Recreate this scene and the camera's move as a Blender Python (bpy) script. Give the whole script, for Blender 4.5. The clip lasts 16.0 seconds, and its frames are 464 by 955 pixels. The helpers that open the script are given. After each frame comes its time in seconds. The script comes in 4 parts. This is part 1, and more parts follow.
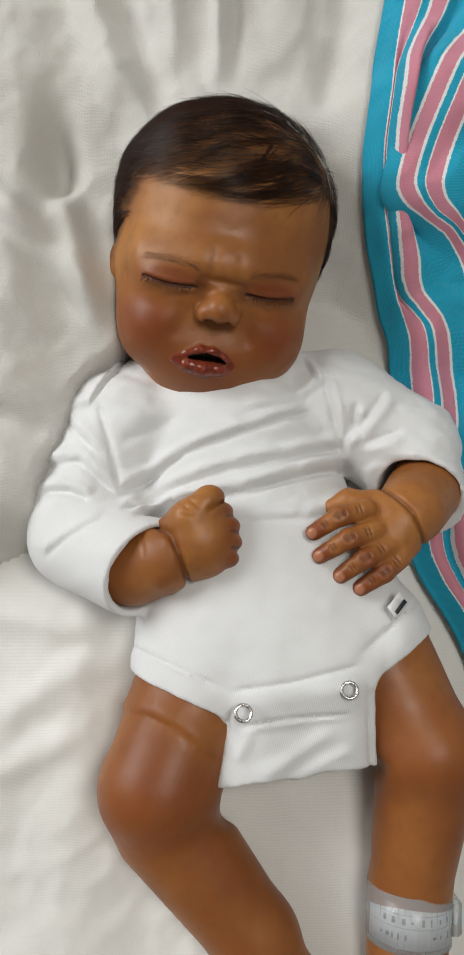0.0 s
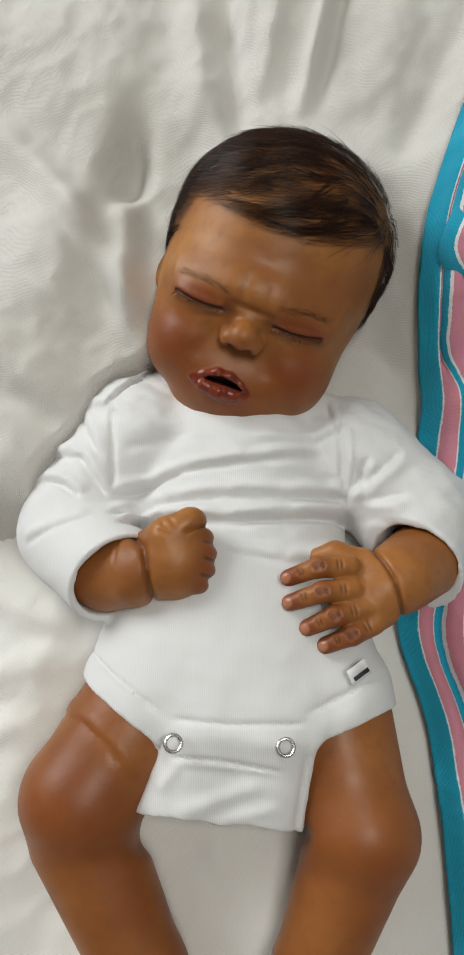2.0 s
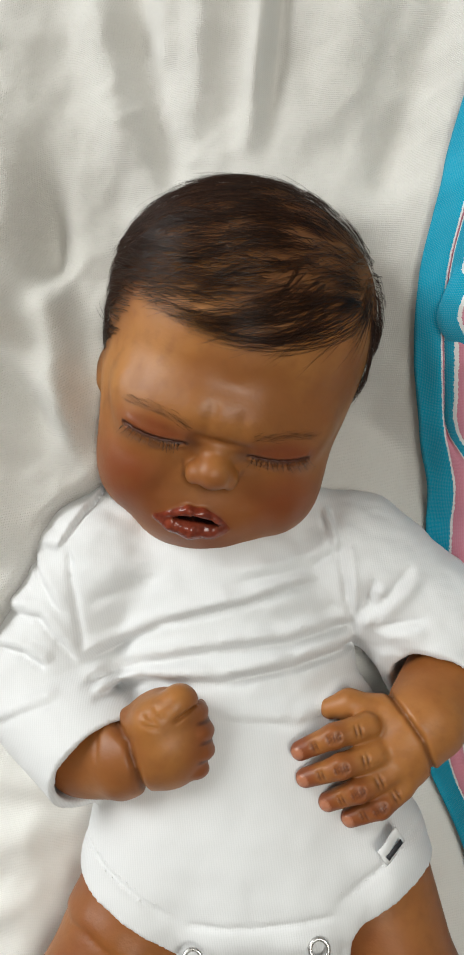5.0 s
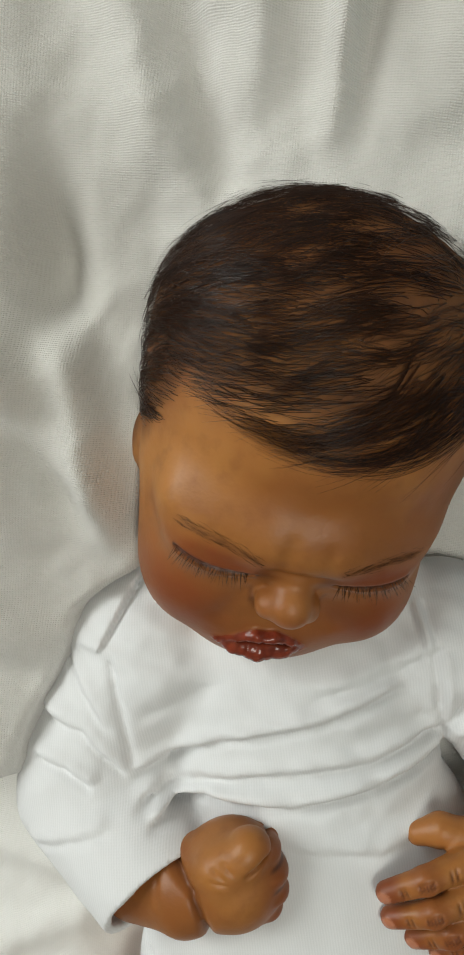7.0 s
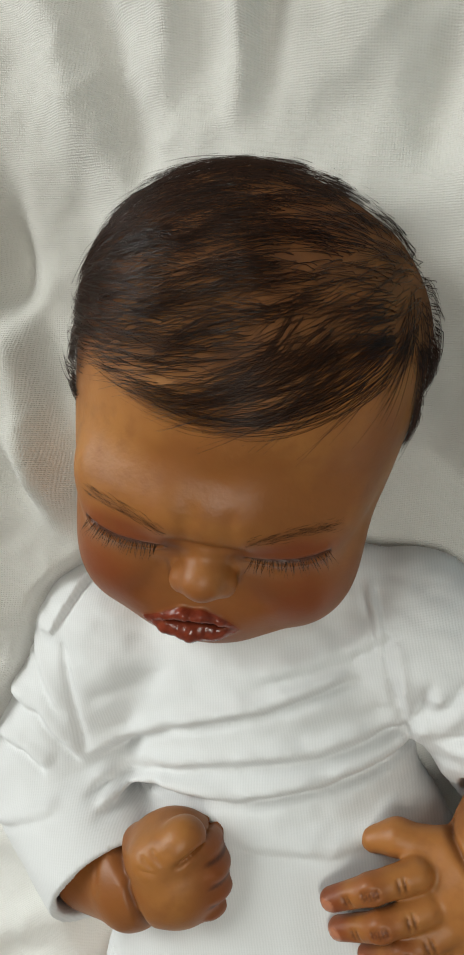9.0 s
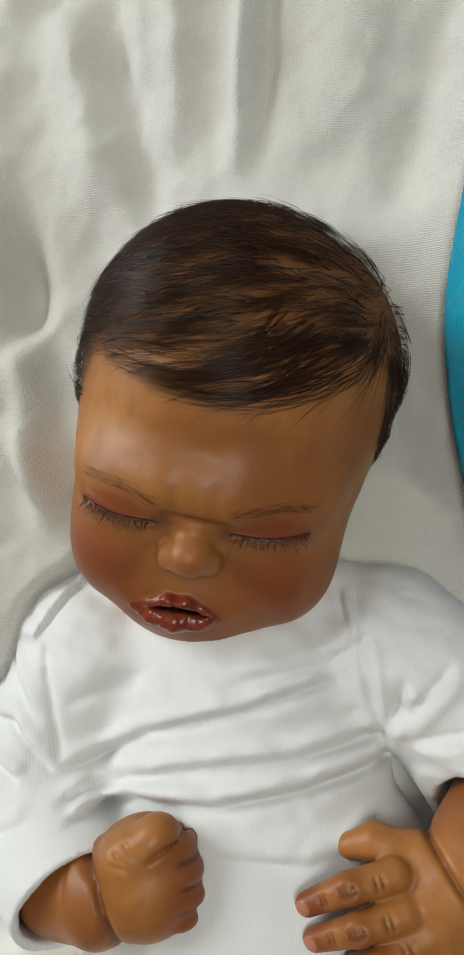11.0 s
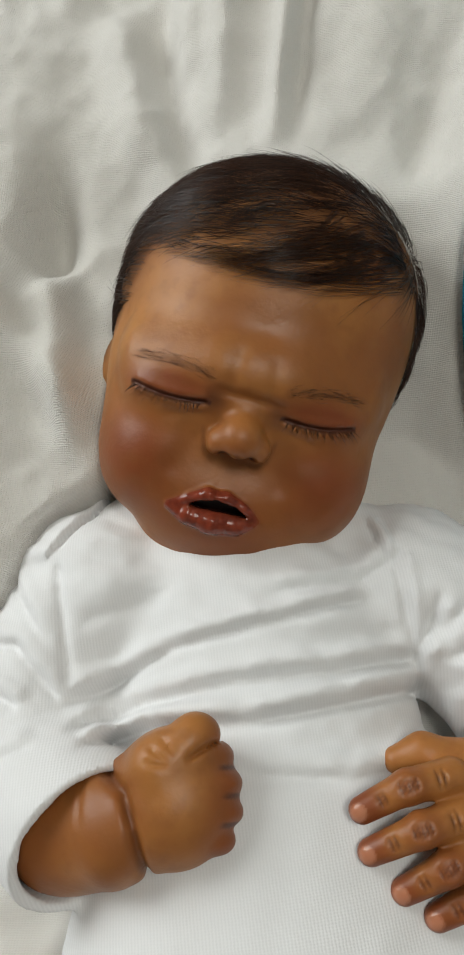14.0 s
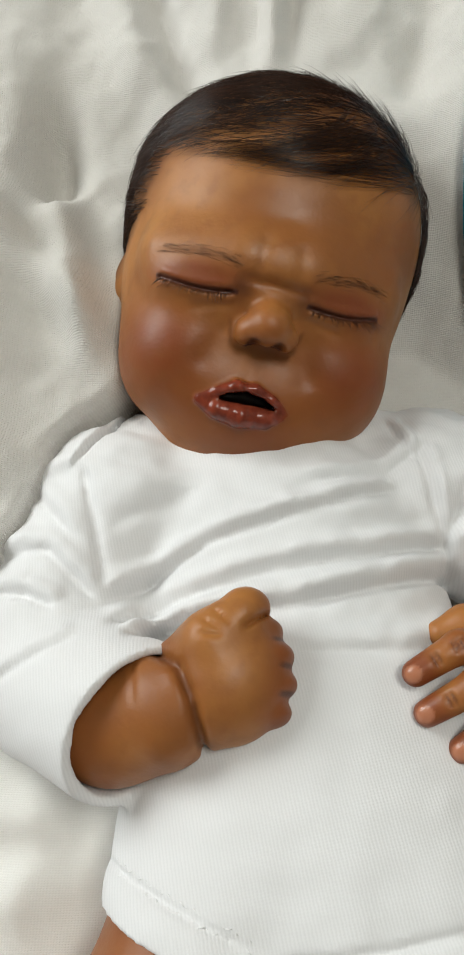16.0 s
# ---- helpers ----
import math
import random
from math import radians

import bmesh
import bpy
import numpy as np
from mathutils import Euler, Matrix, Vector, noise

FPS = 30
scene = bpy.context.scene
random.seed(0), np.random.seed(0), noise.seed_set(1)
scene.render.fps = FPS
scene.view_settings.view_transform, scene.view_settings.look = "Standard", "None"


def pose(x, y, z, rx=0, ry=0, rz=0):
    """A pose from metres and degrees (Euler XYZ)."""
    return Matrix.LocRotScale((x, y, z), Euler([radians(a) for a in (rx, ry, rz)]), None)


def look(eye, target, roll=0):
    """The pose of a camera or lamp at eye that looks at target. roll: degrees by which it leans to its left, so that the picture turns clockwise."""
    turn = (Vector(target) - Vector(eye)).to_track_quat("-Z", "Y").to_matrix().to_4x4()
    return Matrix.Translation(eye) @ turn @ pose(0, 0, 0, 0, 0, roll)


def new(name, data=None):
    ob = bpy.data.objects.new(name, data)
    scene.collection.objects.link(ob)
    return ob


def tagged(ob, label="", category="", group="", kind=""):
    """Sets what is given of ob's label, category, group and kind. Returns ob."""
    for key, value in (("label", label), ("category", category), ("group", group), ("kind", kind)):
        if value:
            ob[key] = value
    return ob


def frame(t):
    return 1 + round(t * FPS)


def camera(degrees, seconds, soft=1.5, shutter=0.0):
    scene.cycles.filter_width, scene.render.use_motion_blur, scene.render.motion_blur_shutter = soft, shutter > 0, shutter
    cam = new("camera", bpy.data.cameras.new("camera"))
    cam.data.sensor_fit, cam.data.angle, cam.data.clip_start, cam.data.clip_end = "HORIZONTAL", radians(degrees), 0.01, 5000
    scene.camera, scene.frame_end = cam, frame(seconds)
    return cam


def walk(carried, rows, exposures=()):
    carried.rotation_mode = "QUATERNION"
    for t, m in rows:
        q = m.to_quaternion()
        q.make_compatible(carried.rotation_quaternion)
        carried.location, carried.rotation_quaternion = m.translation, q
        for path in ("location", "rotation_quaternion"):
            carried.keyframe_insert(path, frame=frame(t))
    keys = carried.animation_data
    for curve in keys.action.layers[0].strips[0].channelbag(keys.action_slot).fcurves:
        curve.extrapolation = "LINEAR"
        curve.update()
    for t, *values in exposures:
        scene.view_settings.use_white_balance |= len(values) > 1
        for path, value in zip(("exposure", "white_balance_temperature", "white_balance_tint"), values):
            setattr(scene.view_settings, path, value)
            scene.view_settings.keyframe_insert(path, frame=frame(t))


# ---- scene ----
cam = camera(34.59, 16.0, 2.1)
METRES, EYE, TILT, LEAN, TURN = 0.68, 0.46, -78.0, 0.0, 0.0
ROWS = [
    (0, 0.01838, 0.01054, 0.00788, 0.002, 0.004, 0.002),
    (0.5, 0.03087, 0.02213, 0.01879, 0.987, -0.334, -3.410),
    (1, 0.04546, 0.02940, 0.02063, 2.101, 0.171, -5.696),
    (1.5, 0.06718, 0.03222, 0.01711, 4.587, 0.679, -8.597),
    (2, 0.08994, 0.02387, 0.01774, 6.841, 1.241, -11.913),
    (2.5, 0.12453, 0.02434, 0.01400, 9.895, 1.175, -15.031),
    (3, 0.12866, 0.05099, 0.02466, 9.280, 0.939, -12.650),
    (5.5, 0.02757, 0.15102, 0.23101, 4.072, -12.117, -4.715),
    (6, 0.00506, 0.19401, 0.26950, 3.724, -17.347, -4.625),
    (6.5, -0.01240, 0.22594, 0.30184, 3.745, -19.450, -4.893),
    (7, -0.00106, 0.24755, 0.31125, 5.482, -20.437, -4.041),
    (7.5, 0.02168, 0.25595, 0.30724, 8.515, -20.423, -2.583),
    (8, 0.06228, 0.25879, 0.30012, 10.969, -20.004, -1.062),
    (8.5, 0.08637, 0.25405, 0.29195, 13.293, -18.605, -0.524),
    (9, 0.10508, 0.25820, 0.28139, 15.118, -17.379, -0.216),
    (9.5, 0.11809, 0.25330, 0.26780, 17.217, -15.774, -0.066),
    (10, 0.12466, 0.24083, 0.25070, 16.756, -12.983, -0.597),
    (12.5, 0.06943, 0.18299, 0.13514, 7.775, 2.466, -4.891),
    (13, 0.05518, 0.18353, 0.11199, 6.705, 3.334, -5.280),
    (13.5, 0.04883, 0.19077, 0.08277, 6.051, 7.425, -5.421),
    (14, 0.04216, 0.20397, 0.05593, 4.838, 8.949, -5.026),
    (14.5, 0.03515, 0.20243, 0.03360, 4.052, 10.177, -4.607),
    (15, 0.02951, 0.21137, 0.01021, 2.507, 11.157, -3.983),
    (15.5, 0.01952, 0.21458, -0.00472, 1.991, 11.130, -3.280),
    (16, 0.00499, 0.21344, -0.01571, 1.478, 11.439, -1.997),
]
EXPOSURES = [
    (0.0, -0.05, 6550, 7), (3.0, -0.05, 6550, 5), (5.5, 0.16, 6550, 5), (6.2, 0.08, 6550, 5), (7.0, -0.18, 6600, 2), (8.0, -0.16, 6620, 2),
    (9.5, -0.06, 6540, 2), (10.2, -0.03, 6540, 2), (12.5, -0.07, 6540, 4), (13.0, -0.07, 6540, 4), (14.0, -0.11, 6550, 4), (14.5, 0.0, 6560, 4), (15.0, 0.08, 6560, 4), (16.0, 0.08, 6560, 4),
]
walk(cam, [(t, pose(0, 0, EYE, TILT, LEAN, TURN) @ pose(METRES * x, METRES * y, METRES * z, 90 + pitch, roll, yaw)) for t, x, y, z, yaw, pitch, roll in ROWS], EXPOSURES)


# ---- light: window lamp and added overhead fill ----
world = bpy.data.worlds.new("world")
scene.world = world
world.use_nodes = True
sky = world.node_tree.nodes.new("ShaderNodeTexSky")
sky.sky_type, sky.sun_disc, sky.sun_elevation, sky.sun_rotation = "NISHITA", False, radians(40), radians(290)
world.node_tree.links.new(sky.outputs[0], world.node_tree.nodes["Background"].inputs[0])
world.node_tree.nodes["Background"].inputs[1].default_value = 0.10


def area_lamp(name, eye, target, w, h, watts, colour):
    data = bpy.data.lights.new(name, "AREA")
    data.shape, data.size, data.size_y, data.energy, data.color = "RECTANGLE", w, h, watts, colour
    ob = new(name, data)
    ob.matrix_world = look(eye, target)
    return ob


area_lamp("window_light", (-1.58, 0.80, 1.1), (0.0, 0.20, 0.1), 1.2, 1.1, 28.5, (0.98, 0.985, 1.0))
# added lamp with no known source: fills the dark right and lower bedding
area_lamp("overhead_fill", (0.40, 0.15, 1.68), (0.40, 0.15, 0.0), 0.5, 0.5, 11.5, (1.0, 0.97, 0.93))


# ---- materials ----
class Shader:
    """A node material with short helpers."""

    def __init__(self, name):
        self.mat = bpy.data.materials.new(name)
        self.mat.use_nodes = True
        self.tree = self.mat.node_tree
        self.bsdf = self.tree.nodes["Principled BSDF"]

    def put(self, key, value):
        socket = self.bsdf.inputs[key]
        if hasattr(value, "is_linked"):
            self.tree.links.new(value, socket)
        else:
            socket.default_value = value
        return self

    def node(self, kind, out=0, **inputs):
        n = self.tree.nodes.new(kind)
        for key, value in inputs.items():
            key = int(key[1:]) if key[0] == "_" and key[1:].isdigit() else key.replace("_", " ")
            if hasattr(value, "is_linked"):
                self.tree.links.new(value, n.inputs[key])
            else:
                n.inputs[key].default_value = value
        return n.outputs[out]

    def coords(self, kind="Object"):
        n = self.tree.nodes.new("ShaderNodeTexCoord")
        return n.outputs[kind]

    def attr(self, name, out=2):
        n = self.tree.nodes.new("ShaderNodeAttribute")
        n.attribute_name = name
        return n.outputs[out]

    def noise(self, scale, detail=3.0, at=None, rough=0.5):
        return self.node("ShaderNodeTexNoise", 0, Vector=at or self.coords(), Scale=scale, Detail=detail, Roughness=rough)

    def ramp(self, fac, lo, hi, a=0.0, b=1.0):
        n = self.tree.nodes.new("ShaderNodeMapRange")
        for key, value in (("From Min", lo), ("From Max", hi), ("To Min", a), ("To Max", b)):
            n.inputs[key].default_value = value
        self.tree.links.new(fac, n.inputs["Value"])
        return n.outputs[0]

    def mix(self, fac, a, b, blend="MIX"):
        n = self.tree.nodes.new("ShaderNodeMix")
        n.data_type, n.blend_type = "RGBA", blend
        for key, value in ((0, fac), (6, a), (7, b)):
            if hasattr(value, "is_linked"):
                self.tree.links.new(value, n.inputs[key])
            else:
                n.inputs[key].default_value = value if key == 0 else (*value, 1.0)
        return n.outputs[2]

    def math(self, op, a, b=0.0):
        n = self.tree.nodes.new("ShaderNodeMath")
        n.operation = op
        for key, value in ((0, a), (1, b)):
            if hasattr(value, "is_linked"):
                self.tree.links.new(value, n.inputs[key])
            else:
                n.inputs[key].default_value = value
        return n.outputs[0]

    def wave(self, scale, distortion=0.0, direction="X", at=None, detail_scale=1.0):
        n = self.tree.nodes.new("ShaderNodeTexWave")
        n.bands_direction = direction
        self.tree.links.new(at or self.coords(), n.inputs["Vector"])
        for key, value in (("Scale", scale), ("Distortion", distortion), ("Detail", 2.0), ("Detail Scale", detail_scale)):
            n.inputs[key].default_value = value
        return n.outputs[1]

    def bump(self, height, strength, distance):
        self.put("Normal", self.node("ShaderNodeBump", 0, Strength=strength, Distance=distance, Height=height))
        return self


def skin_material():
    s = Shader("painted_vinyl_skin")
    big = s.noise(22, 4)
    col = s.mix(s.ramp(big, 0.38, 0.64), (0.42, 0.176, 0.045), (0.275, 0.098, 0.024))
    # reddish tint; round the lids and on the legs it also carries painted shade
    col = s.mix(s.math("MULTIPLY", s.attr("blush_shade"), 0.85), col, (0.195, 0.040, 0.011))
    mottle = s.ramp(s.noise(160, 4), 0.50, 0.72, 0.0, 0.4)
    col = s.mix(mottle, col, (0.22, 0.078, 0.020))
    # dark lines and wrinkles, plus shade painted into nostrils, eye corners and finger gaps
    col = s.mix(s.attr("crease"), col, (0.060, 0.016, 0.008))
    col = s.mix(s.attr("lip"), col, s.mix(s.ramp(s.noise(300, 3), 0.35, 0.7), (0.235, 0.045, 0.022), (0.130, 0.022, 0.011)))
    col = s.mix(s.math("MULTIPLY", s.attr("scalp"), s.ramp(s.noise(130, 4), 0.3, 0.7, 0.55, 0.85)), col, (0.085, 0.032, 0.012))
    col = s.mix(s.attr("nail"), col, (0.42, 0.17, 0.095))
    # mouth opening blackened: the shade of the hollow as colour
    col = s.mix(s.attr("mouth_shade"), col, (0.015, 0.004, 0.003))
    gloss = s.math("MAXIMUM", s.attr("lip"), s.attr("nail"))
    s.put("Base Color", col).put("Roughness", s.math("SUBTRACT", s.ramp(s.noise(90, 3), 0.3, 0.7, 0.38, 0.50), s.math("SUBTRACT", s.math("MULTIPLY", gloss, 0.25), s.math("MULTIPLY", s.attr("scalp"), 0.4))))
    s.put("Subsurface Weight", 0.08).put("Subsurface Radius", (0.003, 0.0012, 0.0006)).put("Subsurface Scale", 1.0)
    s.put("Specular IOR Level", 0.38)
    s.bump(s.math("ADD", s.noise(700, 3), s.math("MULTIPLY", s.noise(180, 3), 1.5)), 0.16, 0.0005)
    return s.mat


def hair_material():
    s = Shader("dark_brown_mohair")
    col = s.mix(s.attr("shade"), (0.006, 0.0024, 0.0014), (0.055, 0.021, 0.010))
    s.put("Base Color", col).put("Roughness", 0.30).put("Specular IOR Level", 0.38)
    return s.mat


def cloth_material(name, light, dark, weave, strength, fuzz=0.0, warm=None, ribs=(0.7, 0.4)):
    """Woven cotton: crossing threads at real thread pitch, lint and soft unevenness."""
    s = Shader(name)
    uv = s.coords("UV")
    rows = s.wave(weave, 1.6, "Y", uv, 2.0)
    cols = s.wave(weave * 0.8, 1.6, "X", uv, 2.0)
    cloth = s.math("ADD", s.math("MULTIPLY", rows, ribs[0]), s.math("MULTIPLY", cols, ribs[1]))
    patch = s.noise(9, 4)
    col = s.mix(s.ramp(patch, 0.35, 0.7), light, dark)
    col = s.mix(s.ramp(cloth, 0.1, 0.6, 0.12, 0.0), col, tuple(c * 0.55 for c in dark))
    if warm:
        col = s.mix(s.ramp(s.noise(4, 3), 0.45, 0.75, 0.0, 0.6), col, warm)
    s.put("Base Color", col).put("Roughness", 0.92).put("Specular IOR Level", 0.15)
    s.put("Sheen Weight", 0.15).put("Sheen Roughness", 0.5)
    h = s.math("ADD", cloth, s.math("MULTIPLY", s.noise(900, 3), 0.7 + fuzz))
    h = s.math("ADD", h, s.math("MULTIPLY", s.noise(120, 4), 0.8 + fuzz))
    s.bump(h, strength, 0.0007)
    return s.mat


def stripe_material():
    """Blue cotton flannel with woven pink and white stripes, laid across the width by its u coordinate in metres."""
    s = Shader("striped_flannel")
    uv = s.coords("UV")
    sep = s.node("ShaderNodeSeparateXYZ", 0, Vector=uv)
    n = s.tree.nodes.new("ShaderNodeValToRGB")
    n.color_ramp.interpolation = "CONSTANT"
    blue, white, pink = (0.0, 0.33, 0.50, 1), (0.80, 0.80, 0.78, 1), (0.62, 0.23, 0.30, 1)
    marks = []
    for start in (0.0095, 0.055, 0.105):
        for off, c in ((0, white), (0.0014, pink), (0.0086, white), (0.0100, blue), (0.0138, white), (0.0152, pink), (0.0226, white), (0.0242, blue)):
            marks.append(((start + off) / 0.2, c))
    e = n.color_ramp.elements
    e[0].position, e[0].color = 0.0, blue
    e[1].position, e[1].color = marks[0]
    for pos, c in marks[1:]:
        e.new(pos).color = c
    wob = s.math("MULTIPLY", s.math("SUBTRACT", s.noise(900, 2), 0.5), 0.0012)
    s.tree.links.new(s.ramp(s.math("ADD", sep, wob), 0.0, 0.2), n.inputs[0])
    rows, cols = s.wave(520, 1.5, "Y", uv), s.wave(520, 1.5, "X", uv)
    cloth = s.math("ADD", s.math("MULTIPLY", rows, 0.5), s.math("MULTIPLY", cols, 0.5))
    col = s.mix(s.ramp(cloth, 0.0, 0.5, 0.16, 0.0), n.outputs[0], (0.75, 0.75, 0.74))
    col = s.mix(s.ramp(s.noise(30, 4), 0.4, 0.8, 0.0, 0.18), col, (0.02, 0.16, 0.28))
    s.put("Base Color", col).put("Roughness", 0.9).put("Specular IOR Level", 0.15).put("Sheen Weight", 0.1)
    s.bump(s.math("ADD", cloth, s.math("MULTIPLY", s.noise(700, 3), 0.9)), 0.28, 0.0006)
    return s.mat


def plain_material(name, colour, rough, metal=0.0, grain=60, relief=0.1, dirt=0.15):
    s = Shader(name)
    col = s.mix(s.ramp(s.noise(grain, 4), 0.35, 0.75, 0.0, dirt), colour, tuple(c * 0.5 for c in colour))
    s.put("Base Color", col).put("Metallic", metal).put("Roughness", s.ramp(s.noise(grain * 3, 3), 0.3, 0.7, rough * 0.85, min(1.0, rough * 1.15)))
    s.bump(s.noise(grain * 8, 3), relief, 0.0005)
    return s.mat


SKIN, HAIR = skin_material(), hair_material()
KNIT = cloth_material("white_cotton_rib_knit", (0.79, 0.79, 0.795), (0.74, 0.745, 0.75), 385, 0.12, ribs=(0.2, 0.7))
BLANKET = cloth_material("cream_flannel", (0.73, 0.712, 0.68), (0.65, 0.63, 0.59), 430, 0.40, 0.9, (0.60, 0.575, 0.53))
SHEET = cloth_material("white_flannel_sheet", (0.84, 0.83, 0.80), (0.79, 0.775, 0.74), 420, 0.26, 0.7)
STRIPED = stripe_material()
# kept grey so the unseen walls bounce less light
PLASTER = plain_material("plaster", (0.46, 0.45, 0.43), 0.9, 0, 6, 0.2)
FLOORING = plain_material("floor_boards", (0.30, 0.22, 0.15), 0.5, 0, 5, 0.2)
TICKING = plain_material("mattress_ticking", (0.70, 0.69, 0.67), 0.9, 0, 40, 0.3)
STEEL = plain_material("nickel_plated_brass", (0.62, 0.61, 0.59), 0.28, 1.0, 200, 0.05)
TAPE = plain_material("satin_label", (0.80, 0.80, 0.80), 0.6, 0, 200, 0.1, 0.05)
INK = plain_material("black_ink", (0.025, 0.025, 0.03), 0.7, 0, 300, 0.05)
PAPER = plain_material("band_paper", (0.80, 0.81, 0.82), 0.6, 0, 200, 0.1, 0.06)
PENCIL = plain_material("grey_ink", (0.16, 0.17, 0.19), 0.7, 0, 300, 0.05)
LINE = plain_material("ruled_line", (0.34, 0.36, 0.40), 0.7, 0, 300, 0.05)


def vinyl_material():
    s = Shader("clear_vinyl")
    s.put("Base Color", (0.9, 0.93, 0.95, 1)).put("Roughness", 0.18).put("Transmission Weight", 0.75).put("IOR", 1.4)
    s.bump(s.noise(150, 3), 0.2, 0.0006)
    return s.mat


VINYL = vinyl_material()


# ---- mesh tools ----
def mesh_object(name, verts, faces, mats, smooth=True, attrs=None, slots=None, uv=None):
    me = bpy.data.meshes.new(name)
    faces = np.asarray(faces)
    n, k = faces.shape
    me.vertices.add(len(verts))
    me.vertices.foreach_set("co", np.asarray(verts, np.float32).ravel())
    me.loops.add(n * k)
    me.loops.foreach_set("vertex_index", faces.ravel().astype(np.int32))
    me.polygons.add(n)
    me.polygons.foreach_set("loop_start", np.arange(0, n * k, k, dtype=np.int32))
    me.polygons.foreach_set("use_smooth", np.full(n, smooth))
    for m in mats:
        me.materials.append(m)
    if slots is not None:
        me.polygons.foreach_set("material_index", slots.astype(np.int32))
    for key, values in (attrs or {}).items():
        me.attributes.new(key, "FLOAT", "POINT").data.foreach_set("value", np.asarray(values, np.float32))
    if uv is not None:
        me.uv_layers.new(name="uv").data.foreach_set("uv", np.asarray(uv, np.float32)[faces.ravel()].ravel())
    me.update(calc_edges=True)
    me.validate()
    return new(name, me)


def part(name, bm, material, parent, label=""):
    me = bpy.data.meshes.new(name)
    bm.to_mesh(me)
    bm.free()
    me.materials.append(material)
    for p in me.polygons:
        p.use_smooth = True
    ob = new(name, me)
    ob.parent = parent
    return tagged(ob, label) if label else ob


def step(x, lo, hi):
    t = np.clip((x - lo) / (hi - lo), 0, 1)
    return t * t * (3 - 2 * t)


